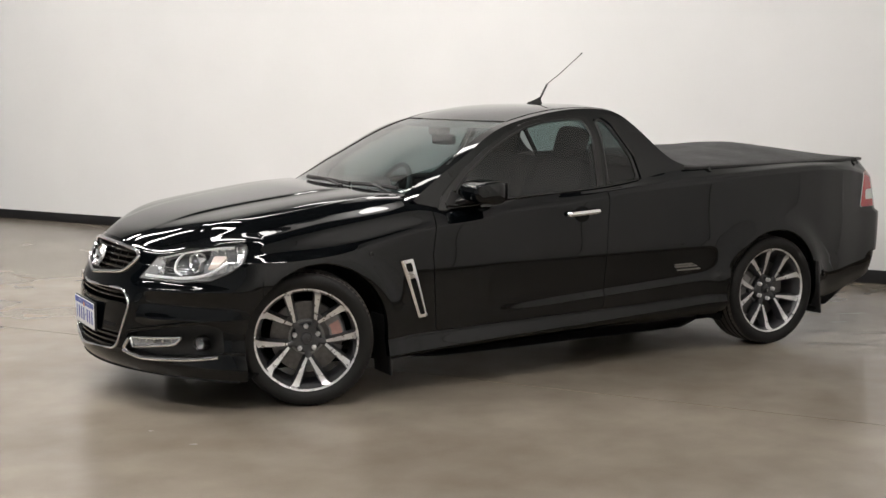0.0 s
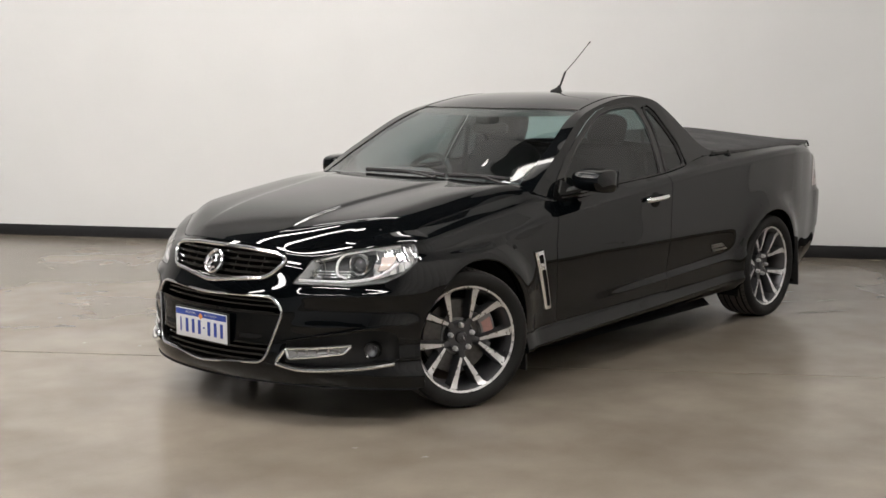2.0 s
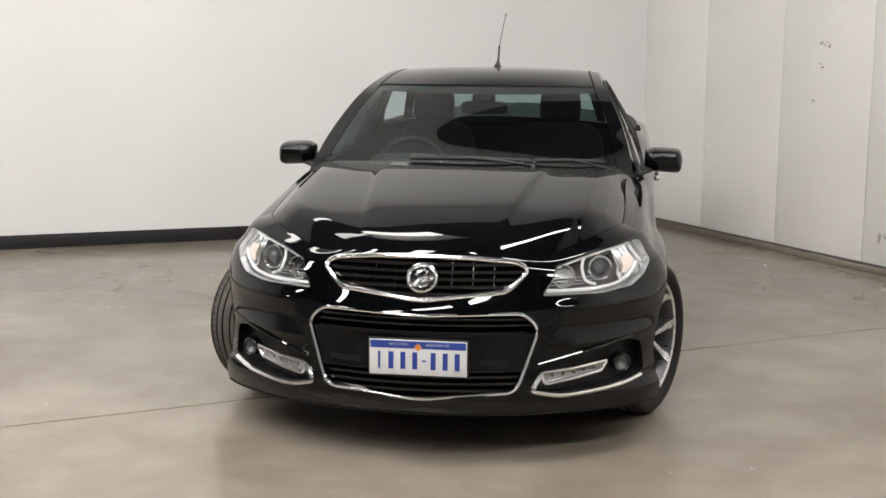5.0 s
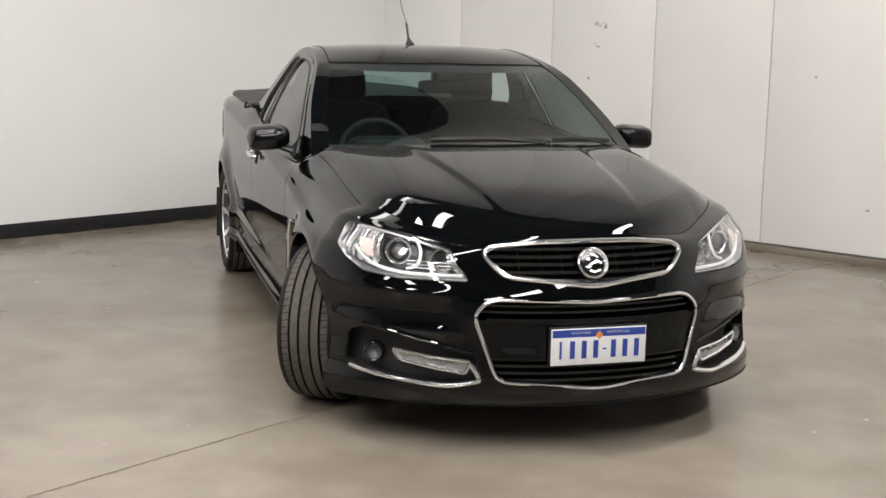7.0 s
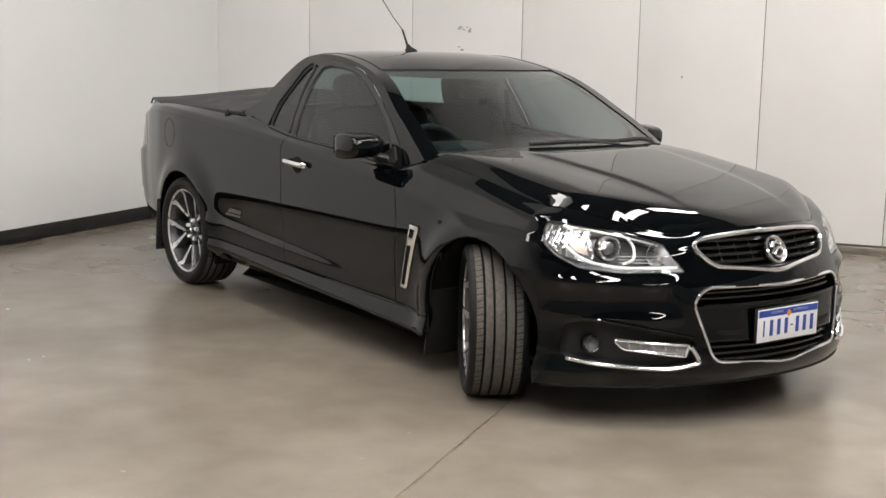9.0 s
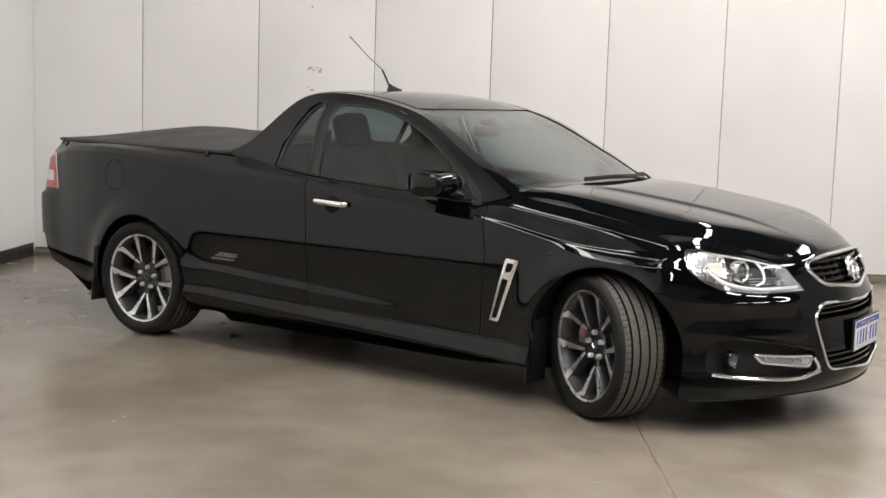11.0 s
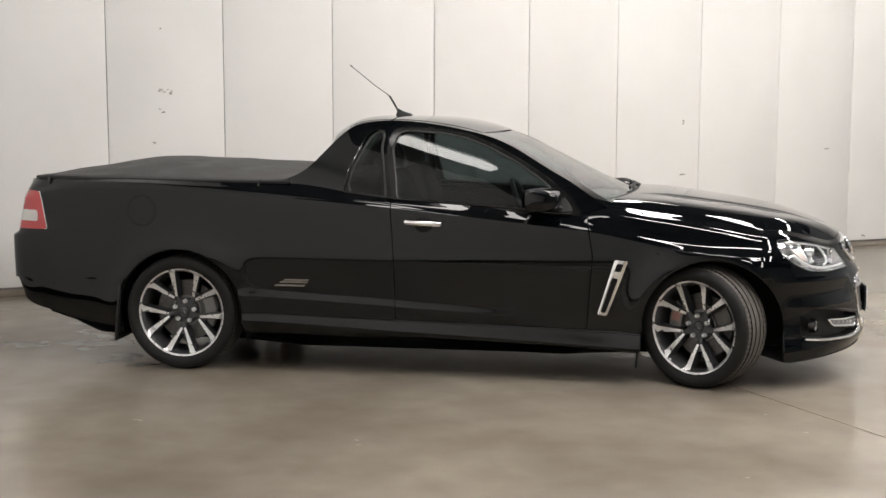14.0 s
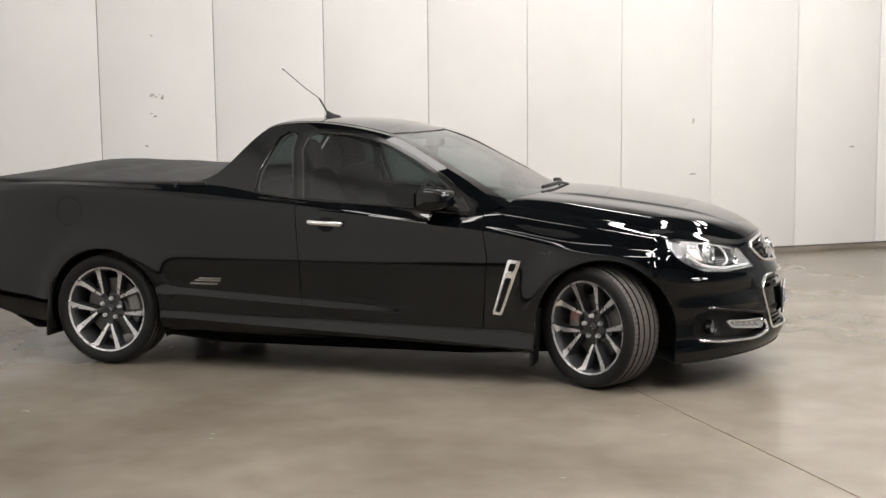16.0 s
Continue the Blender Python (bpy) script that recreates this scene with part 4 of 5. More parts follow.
def build_headlamps():
    h = holders("headlight", "clear headlight with a projector, chrome bowl and amber indicator")
    v, f = clip(SKIN_V, SKIN_F, lambda p: -in_lamp(p[3], p[4]))
    pair("lens", v, f, LENS, h, "clear plastic lens")
    loop = HEADLAMP
    rim = [on_skin(s, z, 0.002) for s, z in loop]
    mid = Vector((sum(p.x for p in rim), sum(p.y for p in rim), sum(p.z for p in rim))) / len(rim)
    deep = [Vector((p.x - 0.075, p.y - 0.03, p.z)).lerp(mid - Vector((0.11, 0.04, 0)), 0.25) for p in rim]
    n = len(rim)
    pair("housing", rim + deep + [mid - Vector((0.13, 0.05, 0))], [(i, n + i, n + (i + 1) % n, (i + 1) % n) for i in range(n)] + [(n + i, 2 * n, n + (i + 1) % n) for i in range(n)], BEZEL, h, "grey lamp housing")
    pair("lamp_edge", *tube([p + Vector((0.0005, 0, 0)) for p in rim], 0.003, 6, True), BLACK, h)
    at = lambda y, z, inset: Vector(nose_yz(y, z)) - Vector((inset, inset * 0.4, 0))
    # Bright strip along the foot, and the long bright brow.
    low = [at(y, z, 0.016) for y, z in ((0.475, 0.660), (0.56, 0.658), (0.66, 0.658), (0.74, 0.670), (0.785, 0.695), (0.815, 0.738))]
    pair("light_strip", *tube(smooth_loop(low, 5, False), 0.007, 8), WHITECHROME, h, "bright strip along the foot")
    brow = [at(y, z, 0.022) for y, z in ((0.515, 0.742), (0.60, 0.768), (0.68, 0.787), (0.74, 0.800), (0.785, 0.806))]
    pair("brow", *tube(smooth_loop(brow, 5, False), 0.008, 8, False, 0.6), WHITECHROME, h)
    # Dark shroud behind the bowl and the projector, with fine ribs across it.
    shroud = inside([(s_at(0.468, 0.662), 0.662), (s_at(0.505, 0.722), 0.722), (s_at(0.60, 0.752), 0.752), (s_at(0.72, 0.768), 0.768), (s_at(0.735, 0.70), 0.70), (s_at(0.70, 0.664), 0.664)])
    v, f = clip(SKIN_V, SKIN_F, lambda p: -shroud(p[3], p[4]) if p[3] > XJ + 0.05 else -1.0)
    pair("shroud", [(p[0] - 0.060, p[1] - 0.024, p[2]) for p in v], f, SHROUD, h, "dark shroud inside the lamp")
    for z in (0.672, 0.684, 0.696):
        pair("rib", *tube([at(y, z, 0.052) for y in np.linspace(0.49, 0.66, 8)], 0.0022, 6), BEZEL, h)
    # Projector.
    c = at(0.683, 0.727, 0.045)
    ax = (0.96, 0.25, 0)
    pair("projector_ring", *turned([(0.028, -0.03), (0.034, 0.0), (0.042, 0.012), (0.049, 0.010), (0.051, -0.03)], c, ax), BOWL, h, "chrome projector ring")
    pair("projector_lens", *turned([(0.0, 0.016), (0.012, 0.014), (0.022, 0.008), (0.030, -0.006)], c, ax), PROJECTOR, h, "dark projector lens")
    # Inner bowl, made of upright facets.
    c = at(0.540, 0.708, 0.030)
    v, f = turned([(0.010, -0.045), (0.022, -0.034), (0.034, -0.014), (0.043, 0.010), (0.047, 0.010)], c, (0.97, 0.15, 0.05), 11)
    pair("reflector_bowl", v, f, BOWL, h, "faceted chrome bowl", 10)
    pair("bulb", *turned([(0.0, 0.012), (0.007, 0.008), (0.008, -0.04)], c, (1, 0.1, 0), 12), LENS, h)
    # Bright rippled reflector and indicator at the outer end.
    panel = inside([(XJ + 0.285, 0.812), (s_at(0.72, 0.79), 0.796), (s_at(0.745, 0.70), 0.70), (s_at(0.765, 0.668), 0.668), (XJ + 0.45, 0.70), (XJ + 0.34, 0.745), (XJ + 0.285, 0.785)])
    v, f = clip(SKIN_V, SKIN_F, lambda p: -panel(p[3], p[4]) if p[3] > XJ + 0.05 else -1.0)
    v = [(p[0] - 0.022 - 0.006 * math.sin(p[3] * 120), p[1] - 0.014, p[2]) for p in v]
    pair("outer_reflector", v, f, BOWL, h, "rippled bright reflector", 60)
    patch = inside(rounded([(s_at(0.752, 0.765), 0.765), (s_at(0.80, 0.765), 0.768), (s_at(0.795, 0.715), 0.715), (s_at(0.76, 0.70), 0.70)], 0.012))
    v, f = clip(SKIN_V, SKIN_F, lambda p: -patch(p[3], p[4]) if p[3] > XJ + 0.05 else -1.0)
    pair("indicator", [(p[0] - 0.013, p[1] - 0.009, p[2]) for p in v], f, AMBER, h, "pale amber indicator")
    # Dividing web between projector and bowl.
    pts = [at(y, z, 0.02) for y, z in ((0.612, 0.770), (0.606, 0.735), (0.622, 0.69), (0.66, 0.672))]
    pair("web", *tube(smooth_loop(pts, 5, False), 0.006, 8), WHITECHROME, h)


build_headlamps()


def build_fog_bays():
    h = holders("fog_bay", "black bumper pocket with a light bar, fog lamp and chrome blade")
    rim = [on_nose(y, z, -0.003) for y, z in FOG_BAY]
    n = len(rim)
    pair("pocket", rim + [Vector((p.x - 0.055, p.y - 0.025, p.z)) for p in rim], [(i, n + i, n + (i + 1) % n, (i + 1) % n) for i in range(n)] + [tuple(range(n, 2 * n))[::-1]], BLACK, h)
    bar = rounded([(0.460, 0.358), (0.58, 0.364), (0.708, 0.377), (0.684, 0.341), (0.58, 0.326), (0.476, 0.313)], 0.012)
    p = [on_nose(y, z, -0.004) for y, z in bar]
    pair("chrome_rim", *tube(p, 0.0075, 8, True), CHROME, h, "chrome rim of the light bar")
    m = len(p)
    pair("light_bar", [q - Vector((0.006, 0, 0)) for q in p], [tuple(range(m))[::-1]], BARGREY, h, "grey daytime light bar", 0)
    for y in (0.505, 0.545, 0.585, 0.625, 0.662):
        z = 0.338 + (y - 0.47) * 0.09
        pair("led", *turned([(0.0, 0.004), (0.005, 0.003), (0.008, -0.004)], on_nose(y, z, -0.009), (1, 0.25, 0), 10), STEEL, h)
    c = on_nose(0.762, 0.350, -0.022)
    ax = (0.9, 0.42, 0)
    pair("fog_lamp_ring", *turned([(0.028, -0.03), (0.029, 0.004), (0.034, 0.008), (0.038, 0.004), (0.040, -0.03)], c, ax), GLOSSBLACK, h)
    pair("fog_lamp_bowl", *turned([(0.0, -0.02), (0.018, -0.014), (0.029, 0.0)], c, ax), FOGGREY, h, "small grey fog lamp bowl")
    pair("fog_lamp_glass", *turned([(0.0, 0.008), (0.018, 0.006), (0.029, 0.0)], c, ax), LENS, h)
    lip = smooth_loop([on_nose(y, z, 0.0) for y, z in ((0.445, 0.392), (0.60, 0.424), (0.74, 0.452), (0.80, 0.460))], 6, False)
    pair("pocket_lip", *tube(lip, 0.010, 8, False, 0.6), PAINT, h, "black painted lip over the pocket")
    blade = smooth_loop([on_nose(y, z, 0.004) for y, z in ((0.462, 0.352), (0.440, 0.318), (0.433, 0.294), (0.450, 0.285), (0.545, 0.266), (0.68, 0.271), (0.77, 0.278), (0.838, 0.290))], 6, False)
    pair("chrome_blade", *tube(blade, 0.0115, 8, False, 0.9), CHROME, h, "chrome blade along the pocket's foot")


build_fog_bays()


def build_plate():
    x = 2.428
    p = new("number_plate")
    p.parent = car
    p["label"] = "white number plate with a blue top band"
    slab("plate_sheet", (0.003, 0.374, 0.136), (x - 0.002, 0, 0.4215), PLATE_WHITE, None, p, 0.001)
    slab("plate_holder", (0.010, 0.386, 0.148), (x - 0.010, 0, 0.4215), BLACK, None, p, 0.002)
    slab("blue_band", (0.003, 0.366, 0.028), (x - 0.0005, 0, 0.4715), PLATE_BLUE, None, p)
    slab("motif", (0.003, 0.022, 0.022), (x + 0.0003, 0.0, 0.463), PLATE_ORANGE, Matrix.Rotation(math.radians(45), 4, "X"), p)
    for text, y in (("WESTERN", -0.074), ("AUSTRALIA", 0.074)):
        c = bpy.data.curves.new("lettering", "FONT")
        c.body, c.size, c.align_x, c.align_y = text, 0.0135, "CENTER", "CENTER"
        c.space_character = 1.35
        c.materials.append(STICKER)
        w = new("lettering", c)
        w.parent = p
        w.matrix_world = Matrix.Translation((x + 0.0014, y, 0.4725)) @ Matrix.Rotation(math.radians(90), 4, "Z") @ Matrix.Rotation(math.radians(90), 4, "X")
    for y in (-0.150, -0.104, -0.058, -0.012, 0.058, 0.104, 0.150):
        slab("character_bar", (0.003, 0.008 if y < -0.14 else 0.019, 0.066), (x - 0.0004, y, 0.410), PLATE_BLUE, None, p)
    slab("dash_bar", (0.003, 0.014, 0.006), (x - 0.0004, 0.023, 0.410), PLATE_BLUE, None, p)


build_plate()


# ---- wheels ----
RIM_R, TYRE_R = 0.262, 0.333


def build_wheel(front):
    """A wheel about the origin, its outer face towards +y."""
    w = new("wheel")
    w["label"] = "alloy wheel with five forked machined spokes and a low-profile tyre"
    # Tyre: side walls, shoulders, four grooves, and notched shoulder blocks.
    n = 216
    share_of = (0.0, 0.09, 0.55)          # each of the 72 pitches has one narrow sipe
    prof = [(0.245, 0.098), (0.262, 0.112), (0.275, 0.121), (0.292, 0.1265), (0.308, 0.125), (0.320, 0.119), (0.3275, 0.110), (0.331, 0.098)]
    tread = []
    for y0, y1 in ((0.098, 0.068), (0.060, 0.028), (0.020, -0.020), (-0.028, -0.060), (-0.068, -0.098)):
        crown = lambda y: TYRE_R - 0.35 * y * y
        tread += [(crown(y0) - 0.012, y0), (crown(y0), y0 - 0.001), (crown(y1), y1 + 0.001), (crown(y1) - 0.012, y1)]
    prof += tread + [(r, -y) for r, y in prof[::-1]]
    vs, fs = [], []
    for k, (r, y) in enumerate(prof):
        for i in range(n):
            a = 2 * math.pi * (i // 3 + share_of[i % 3] + 0.25 * y / 0.03) / 72
            rr = r
            if 0.065 < abs(y) < 0.113 and r > 0.322 and i % 3 < 2:
                rr -= 0.0035
            vs.append((rr * math.cos(a), y, rr * math.sin(a)))
    for k in range(len(prof) - 1):
        for i in range(n):
            j = (i + 1) % n
            fs.append((k * n + i, (k + 1) * n + i, (k + 1) * n + j, k * n + j))
    k0, k1 = 8, 8 + len(tread)
    on_tread = [f for f in fs if k0 - 1 <= f[0] // n < k1]
    rib = lambda f: (f[0] // n - k0) % 4 == 1 and not (f[0] % n % 3 == 0 and (f[0] // n - k0) // 4 in (0, 4))
    # Grooves and sipes get a near-black colour that deepens their shade.
    for name, mat, pick, text in (("tread", TREAD, rib, "dusty ribs of the tread"), ("tread_groove", SHADOW, lambda f: not rib(f), "grooves and sipes of the tread, their shade put in the colour")):
        mesh_part(name, vs[(k0 - 1) * n:(k1 + 1) * n], [tuple(i - (k0 - 1) * n for i in f[::-1]) for f in on_tread if pick(f)], mat, w, text, 40)
    mesh_part("tyre", vs, [f[::-1] for f in fs if not k0 - 1 <= f[0] // n < k1], RUBBER, w, "black low-profile tyre wall", 40)
    v, f = lathe([(0.246, 0.094), (0.2475, 0.1035), (0.2585, 0.1085), (0.2620, 0.106), (0.262, 0.098)], 96)
    mesh_part("rim_lip", v, [q[::-1] for q in f], ALLOY, w, "bright machined rim lip")
    v, f = lathe([(0.246, 0.100), (0.236, 0.085), (0.232, 0.03), (0.226, -0.06), (0.236, -0.10)], 72)
    mesh_part("barrel", v, f, BARREL, w, "grey wheel barrel")
    # Spokes: five dark necks that fork into two machined arms.
    for k in range(5):
        mid = math.radians(50 + 72 * k)
        neck = []
        for t in np.linspace(0, 1, 7):
            r = 0.045 + 0.092 * t
            hw, y = 0.021 - 0.007 * math.sin(math.pi * t), 0.046 + 0.012 * t
            c, s = math.cos(mid), math.sin(mid)
            neck += [(r * c + hw * s, y - 0.006, r * s - hw * c), (r * c + 0.4 * hw * s, y, r * s - 0.4 * hw * c), (r * c - 0.4 * hw * s, y, r * s + 0.4 * hw * c), (r * c - hw * s, y - 0.006, r * s + hw * c), (r * c - hw * s, y - 0.042, r * s + hw * c), (r * c + hw * s, y - 0.042, r * s - hw * c)]
        f = [(6 * i + e, 6 * i + (e + 1) % 6, 6 * i + 6 + (e + 1) % 6, 6 * i + 6 + e) for i in range(6) for e in range(6)]
        mesh_part("spoke_neck", neck, f + [(36, 37, 38, 39, 40, 41)], POCKET, w, "dark grey neck of a forked spoke", 40)
        for side_ in (-1, 1):
            pts = []
            for t in np.linspace(0, 1, 15):
                fillet = max(0.0, (t - 0.84) / 0.16) ** 2
                hw = 0.0066 + 0.0100 * t + 0.012 * fillet
                y = 0.056 + 0.030 * t ** 0.8 + 0.018 * max(0.0, (t - 0.85) / 0.15)
                r0, r1, a0, a1 = 0.098, 0.2505, mid + side_ * math.radians(5.0), mid + side_ * math.radians(18.0)
                x = r0 * math.cos(a0) * (1 - t) + r1 * math.cos(a1) * t
                z = r0 * math.sin(a0) * (1 - t) + r1 * math.sin(a1) * t
                a = math.atan2(r1 * math.sin(a1) - r0 * math.sin(a0), r1 * math.cos(a1) - r0 * math.cos(a0))
                c, s = math.cos(a), math.sin(a)
                e = 0.0035
                pts += [(x + (hw + e) * s, y - 0.006, z - (hw + e) * c), (x + hw * s, y, z - hw * c), (x - hw * s, y, z + hw * c), (x - (hw + e) * s, y - 0.006, z + (hw + e) * c), (x - (hw + 0.010) * s, y - 0.050, z + (hw + 0.010) * c), (x + (hw + 0.010) * s, y - 0.050, z - (hw + 0.010) * c)]
            face = [(6 * i + 1, 6 * i + 2, 6 * i + 8, 6 * i + 7) for i in range(14)]
            mesh_part("spoke_face", pts, face, ALLOY, w, "machined spoke face", 30)
            sides = [(6 * i + e, 6 * i + (e + 1) % 6, 6 * i + 6 + (e + 1) % 6, 6 * i + 6 + e) for i in range(14) for e in (0, 2, 3, 4, 5)]
            mesh_part("spoke", pts, sides + [(0, 1, 2, 3, 4, 5)], POCKET, w, "dark grey spoke flank", 30)
    v, f = lathe([(0.0, 0.046), (0.034, 0.046), (0.066, 0.048), (0.074, 0.040), (0.080, 0.0), (0.05, -0.01)], 48)
    mesh_part("hub", v, [q[::-1] for q in f], POCKET, w, "dark grey hub")
    v, f = lathe([(0.0, 0.062), (0.020, 0.061), (0.026, 0.058), (0.030, 0.050), (0.031, 0.044)], 32)
    mesh_part("centre_cap", v, [q[::-1] for q in f], POCKET, w)
    mesh_part("cap_motif", *tube([(-0.012, 0.0625, -0.01), (0.0, 0.064, 0.012), (0.011, 0.0625, -0.004)], 0.0085, 6, False, 0.4), CHROME, w)
    for k in range(5):
        a = math.radians(88 + 72 * k)
        m = Matrix.Translation((0.060 * math.cos(a), 0.046, 0.060 * math.sin(a)))
        v, f = lathe([(0.0, 0.026), (0.008, 0.025), (0.0125, 0.019), (0.0135, 0.0)], 6)
        mesh_part("lug_nut", [m @ Vector(p) for p in v], [q[::-1] for q in f], NUT, w)
    mesh_part("valve", *tube([(0.235 * math.cos(3.5), 0.07, 0.235 * math.sin(3.5)), (0.225 * math.cos(3.5), 0.095, 0.225 * math.sin(3.5))], 0.004, 6), BLACK, w)
    v, f = lathe([(0.09, 0.004), (0.178, 0.004), (0.180, 0.0), (0.180, -0.022), (0.178, -0.026), (0.09, -0.026)], 64)
    mesh_part("brake_disc", v, [q[::-1] for q in f], DISC, w, "steel brake disc")
    v, f = lathe([(0.05, 0.012), (0.088, 0.012), (0.092, 0.0)], 40)
    mesh_part("disc_bell", v, [q[::-1] for q in f], CASTING, w)
    return w


def add_caliper(wheel, front):
    """The caliper hugs the disc on the side towards the car's rear on front wheels."""
    s = -1 if front else 1
    vs = []
    for t in np.linspace(-0.42, 0.42, 12):
        a = (math.pi - 0.30 if s < 0 else 0.2) + t
        for r, y in ((0.115, 0.006), (0.120, 0.030), (0.150, 0.036), (0.186, 0.034), (0.198, 0.02), (0.198, -0.04), (0.115, -0.04)):
            vs.append((r * math.cos(a), y, r * math.sin(a)))
    f = grid_faces(12, 7)
    f += [tuple(range(7)), tuple(11 * 7 + k for k in range(7))[::-1]]
    mesh_part("caliper", vs, f, CASTING, wheel, "grey brake caliper", 40)
    if front:
        vs = [(r * math.cos(math.pi - 0.30 + t), 0.0385 - 0.002 * (abs(r - 0.156) > 0.02), r * math.sin(math.pi - 0.30 + t)) for t in np.linspace(-0.20, 0.20, 8) for r in (0.128, 0.140, 0.170, 0.180)]
        mesh_part("caliper_face", vs, grid_faces(8, 4, True), CALIPER, wheel, "red-brown caliper face", 40)
    vs = []
    for t in np.linspace(0.46, 0.72, 6):
        a = (math.pi if s < 0 else 0) + s * 0.2 - s * t * 1.0
        for r, y in ((0.125, 0.004), (0.13, 0.022), (0.18, 0.022), (0.188, 0.0)):
            vs.append((r * math.cos(a), y, r * math.sin(a)))
    mesh_part("caliper_bracket", vs, grid_faces(6, 4), CASTING, wheel, "", 40)


front_left = build_wheel(True)
STEER_L, STEER_R = math.radians(-23), math.radians(-32)
KING = 0.07
copies = {}
for key in ("fr", "rl", "rr"):
    copies[key] = copy_thing(front_left, Matrix())
spots = (("fl", front_left, AXLE, 1, STEER_L), ("fr", copies["fr"], AXLE, -1, STEER_R), ("rl", copies["rl"], -AXLE, 1, 0.0), ("rr", copies["rr"], -AXLE, -1, 0.0))
for key, w, x, s, steer in spots:
    w.parent = car
    flip = Matrix.Rotation(0 if s > 0 else math.pi, 4, "Z")
    spin = Matrix.Rotation({"fl": 0.0, "fr": 0.07, "rl": -0.37, "rr": -0.14}[key], 4, "Y")
    out = Matrix.Translation((0, KING * s, 0))
    m = Matrix.Translation((x, (TRACK + (0.023 if x > 0 else 0.003) - KING) * s, HUB_Z - (HUB_Z - FLOOR_Z - TYRE_R))) @ Matrix.Rotation(steer, 4, "Z") @ out @ flip
    add_caliper(w, x > 0) if s > 0 else None
    if s < 0:
        add_caliper(w, x > 0)
        for o in w.children:
            if o.name.startswith("caliper"):
                o.data.transform(Matrix.Rotation(math.pi, 4, "Z") @ Matrix.Scale(-1, 4, (0, 1, 0)))
                o.data.flip_normals()
    w.matrix_basis = m
    for o in w.children:
        if not (o.name.startswith("caliper")):
            o.matrix_basis = spin


# ---- flank fittings ----
def flank(x, z, out=0.0):
    """The left flank at x and height z, moved outwards."""
    lo, hi = 0.0, 1.0
    for _ in range(22):
        m = (lo + hi) / 2
        if side(x, m)[2] < z:
            lo = m
        else:
            hi = m
    p = side(x, lo)
    return Vector((p[0], p[1] + out, z))


def build_flank():
    # Chrome fender vents.
    h = holders("fender_vent", "slim upright chrome fender vent with a dark slot")
    at = lambda t, u, out: flank(0.919 + 0.101 * t + u * (0.026 + 0.010 * t), 0.398 + 0.305 * t - u * 0.003, out)
    ts, us = np.linspace(0, 1, 61), np.linspace(-1, 1, 17)
    ring = inside(rounded([(-1, 0), (-1, 1), (1, 1), (1, 0)], 0.05))
    slots = [inside(rounded([(-0.5, 0.05), (-0.5, 0.68), (0.5, 0.68), (0.5, 0.05)], 0.04)), inside(rounded([(-0.5, 0.80), (-0.5, 0.94), (0.5, 0.94), (0.5, 0.80)], 0.04))]
    grid = [(*at(t, u, 0.006 + 0.006 * (1 - abs(u) ** 4)), u, t) for t in ts for u in us]
    v, f = clip(grid, grid_faces(61, 17), lambda p: -ring(p[3], p[4]))
    for d in slots:
        v, f = clip(v, f, lambda p: d(p[3], p[4]))
    pair("vent_frame", v, f, CHROME, h, "chrome frame", 40)
    edge = [at(t, u, 0.0) for u, t in rounded([(-1, 0), (-1, 1), (1, 1), (1, 0)], 0.05)]
    n = len(edge)
    rim = [at(t, u, 0.006) for u, t in rounded([(-1, 0), (-1, 1), (1, 1), (1, 0)], 0.05)]
    pair("vent_edge", edge + rim, [(i, (i + 1) % n, n + (i + 1) % n, n + i) for i in range(n)], CHROME, h)
    pair("vent_slot", [at(t, u, 0.002) for t in np.linspace(0.03, 0.97, 9) for u in (-0.7, 0, 0.7)], grid_faces(9, 3), SHADOW, h, "dark slot", 0)
    # Door handles.
    h = holders("door_handle", "chrome pull handle over a dark patch that shades the finger recess")
    line = [flank(-0.175, 0.893, 0.012), flank(-0.165, 0.893, 0.030), flank(-0.08, 0.890, 0.038), flank(0.005, 0.886, 0.032), flank(0.025, 0.884, 0.012)]
    pair("pull", *tube(smooth_loop(line, 6, False), 0.010, 10, False, 1.35), CHROME, h, "chrome pull")
    # A raised dark patch paints the shade of the finger recess on the door.
    c = flank(-0.075, 0.880)
    v = []
    for r, d in ((1.0, 0.0015), (0.85, 0.004), (0.0, 0.0035)):
        v += [flank(c.x + r * 0.052 * math.cos(t), c.z + r * 0.043 * math.sin(t), d) for t in np.linspace(0, 2 * math.pi, 24, endpoint=False)]
    pair("recess_shade", v, [(k * 24 + i, k * 24 + (i + 1) % 24, (k + 1) * 24 + (i + 1) % 24, (k + 1) * 24 + i) for k in range(2) for i in range(24)], SHADOW, h)
    # Badge on the tray side: plain slanted bars.
    h = holders("side_badge", "small slanted grey badge bars")
    for x0, x1, z in ((-0.945, -0.76, 0.517), (-0.915, -0.742, 0.536), (-0.89, -0.738, 0.549)):
        q = [(x0, z - 0.005), (x0 + 0.012, z + 0.005), (x1, z + 0.005), (x1 - 0.01, z - 0.005)]
        v = [flank(x, zz, 0.005) for x, zz in q] + [flank(x, zz, -0.002) for x, zz in q]
        pair("badge_bar", v, [(0, 1, 2, 3)[::-1], (0, 4, 5, 1), (1, 5, 6, 2), (2, 6, 7, 3), (3, 7, 4, 0)], STEEL, h, "", 0)
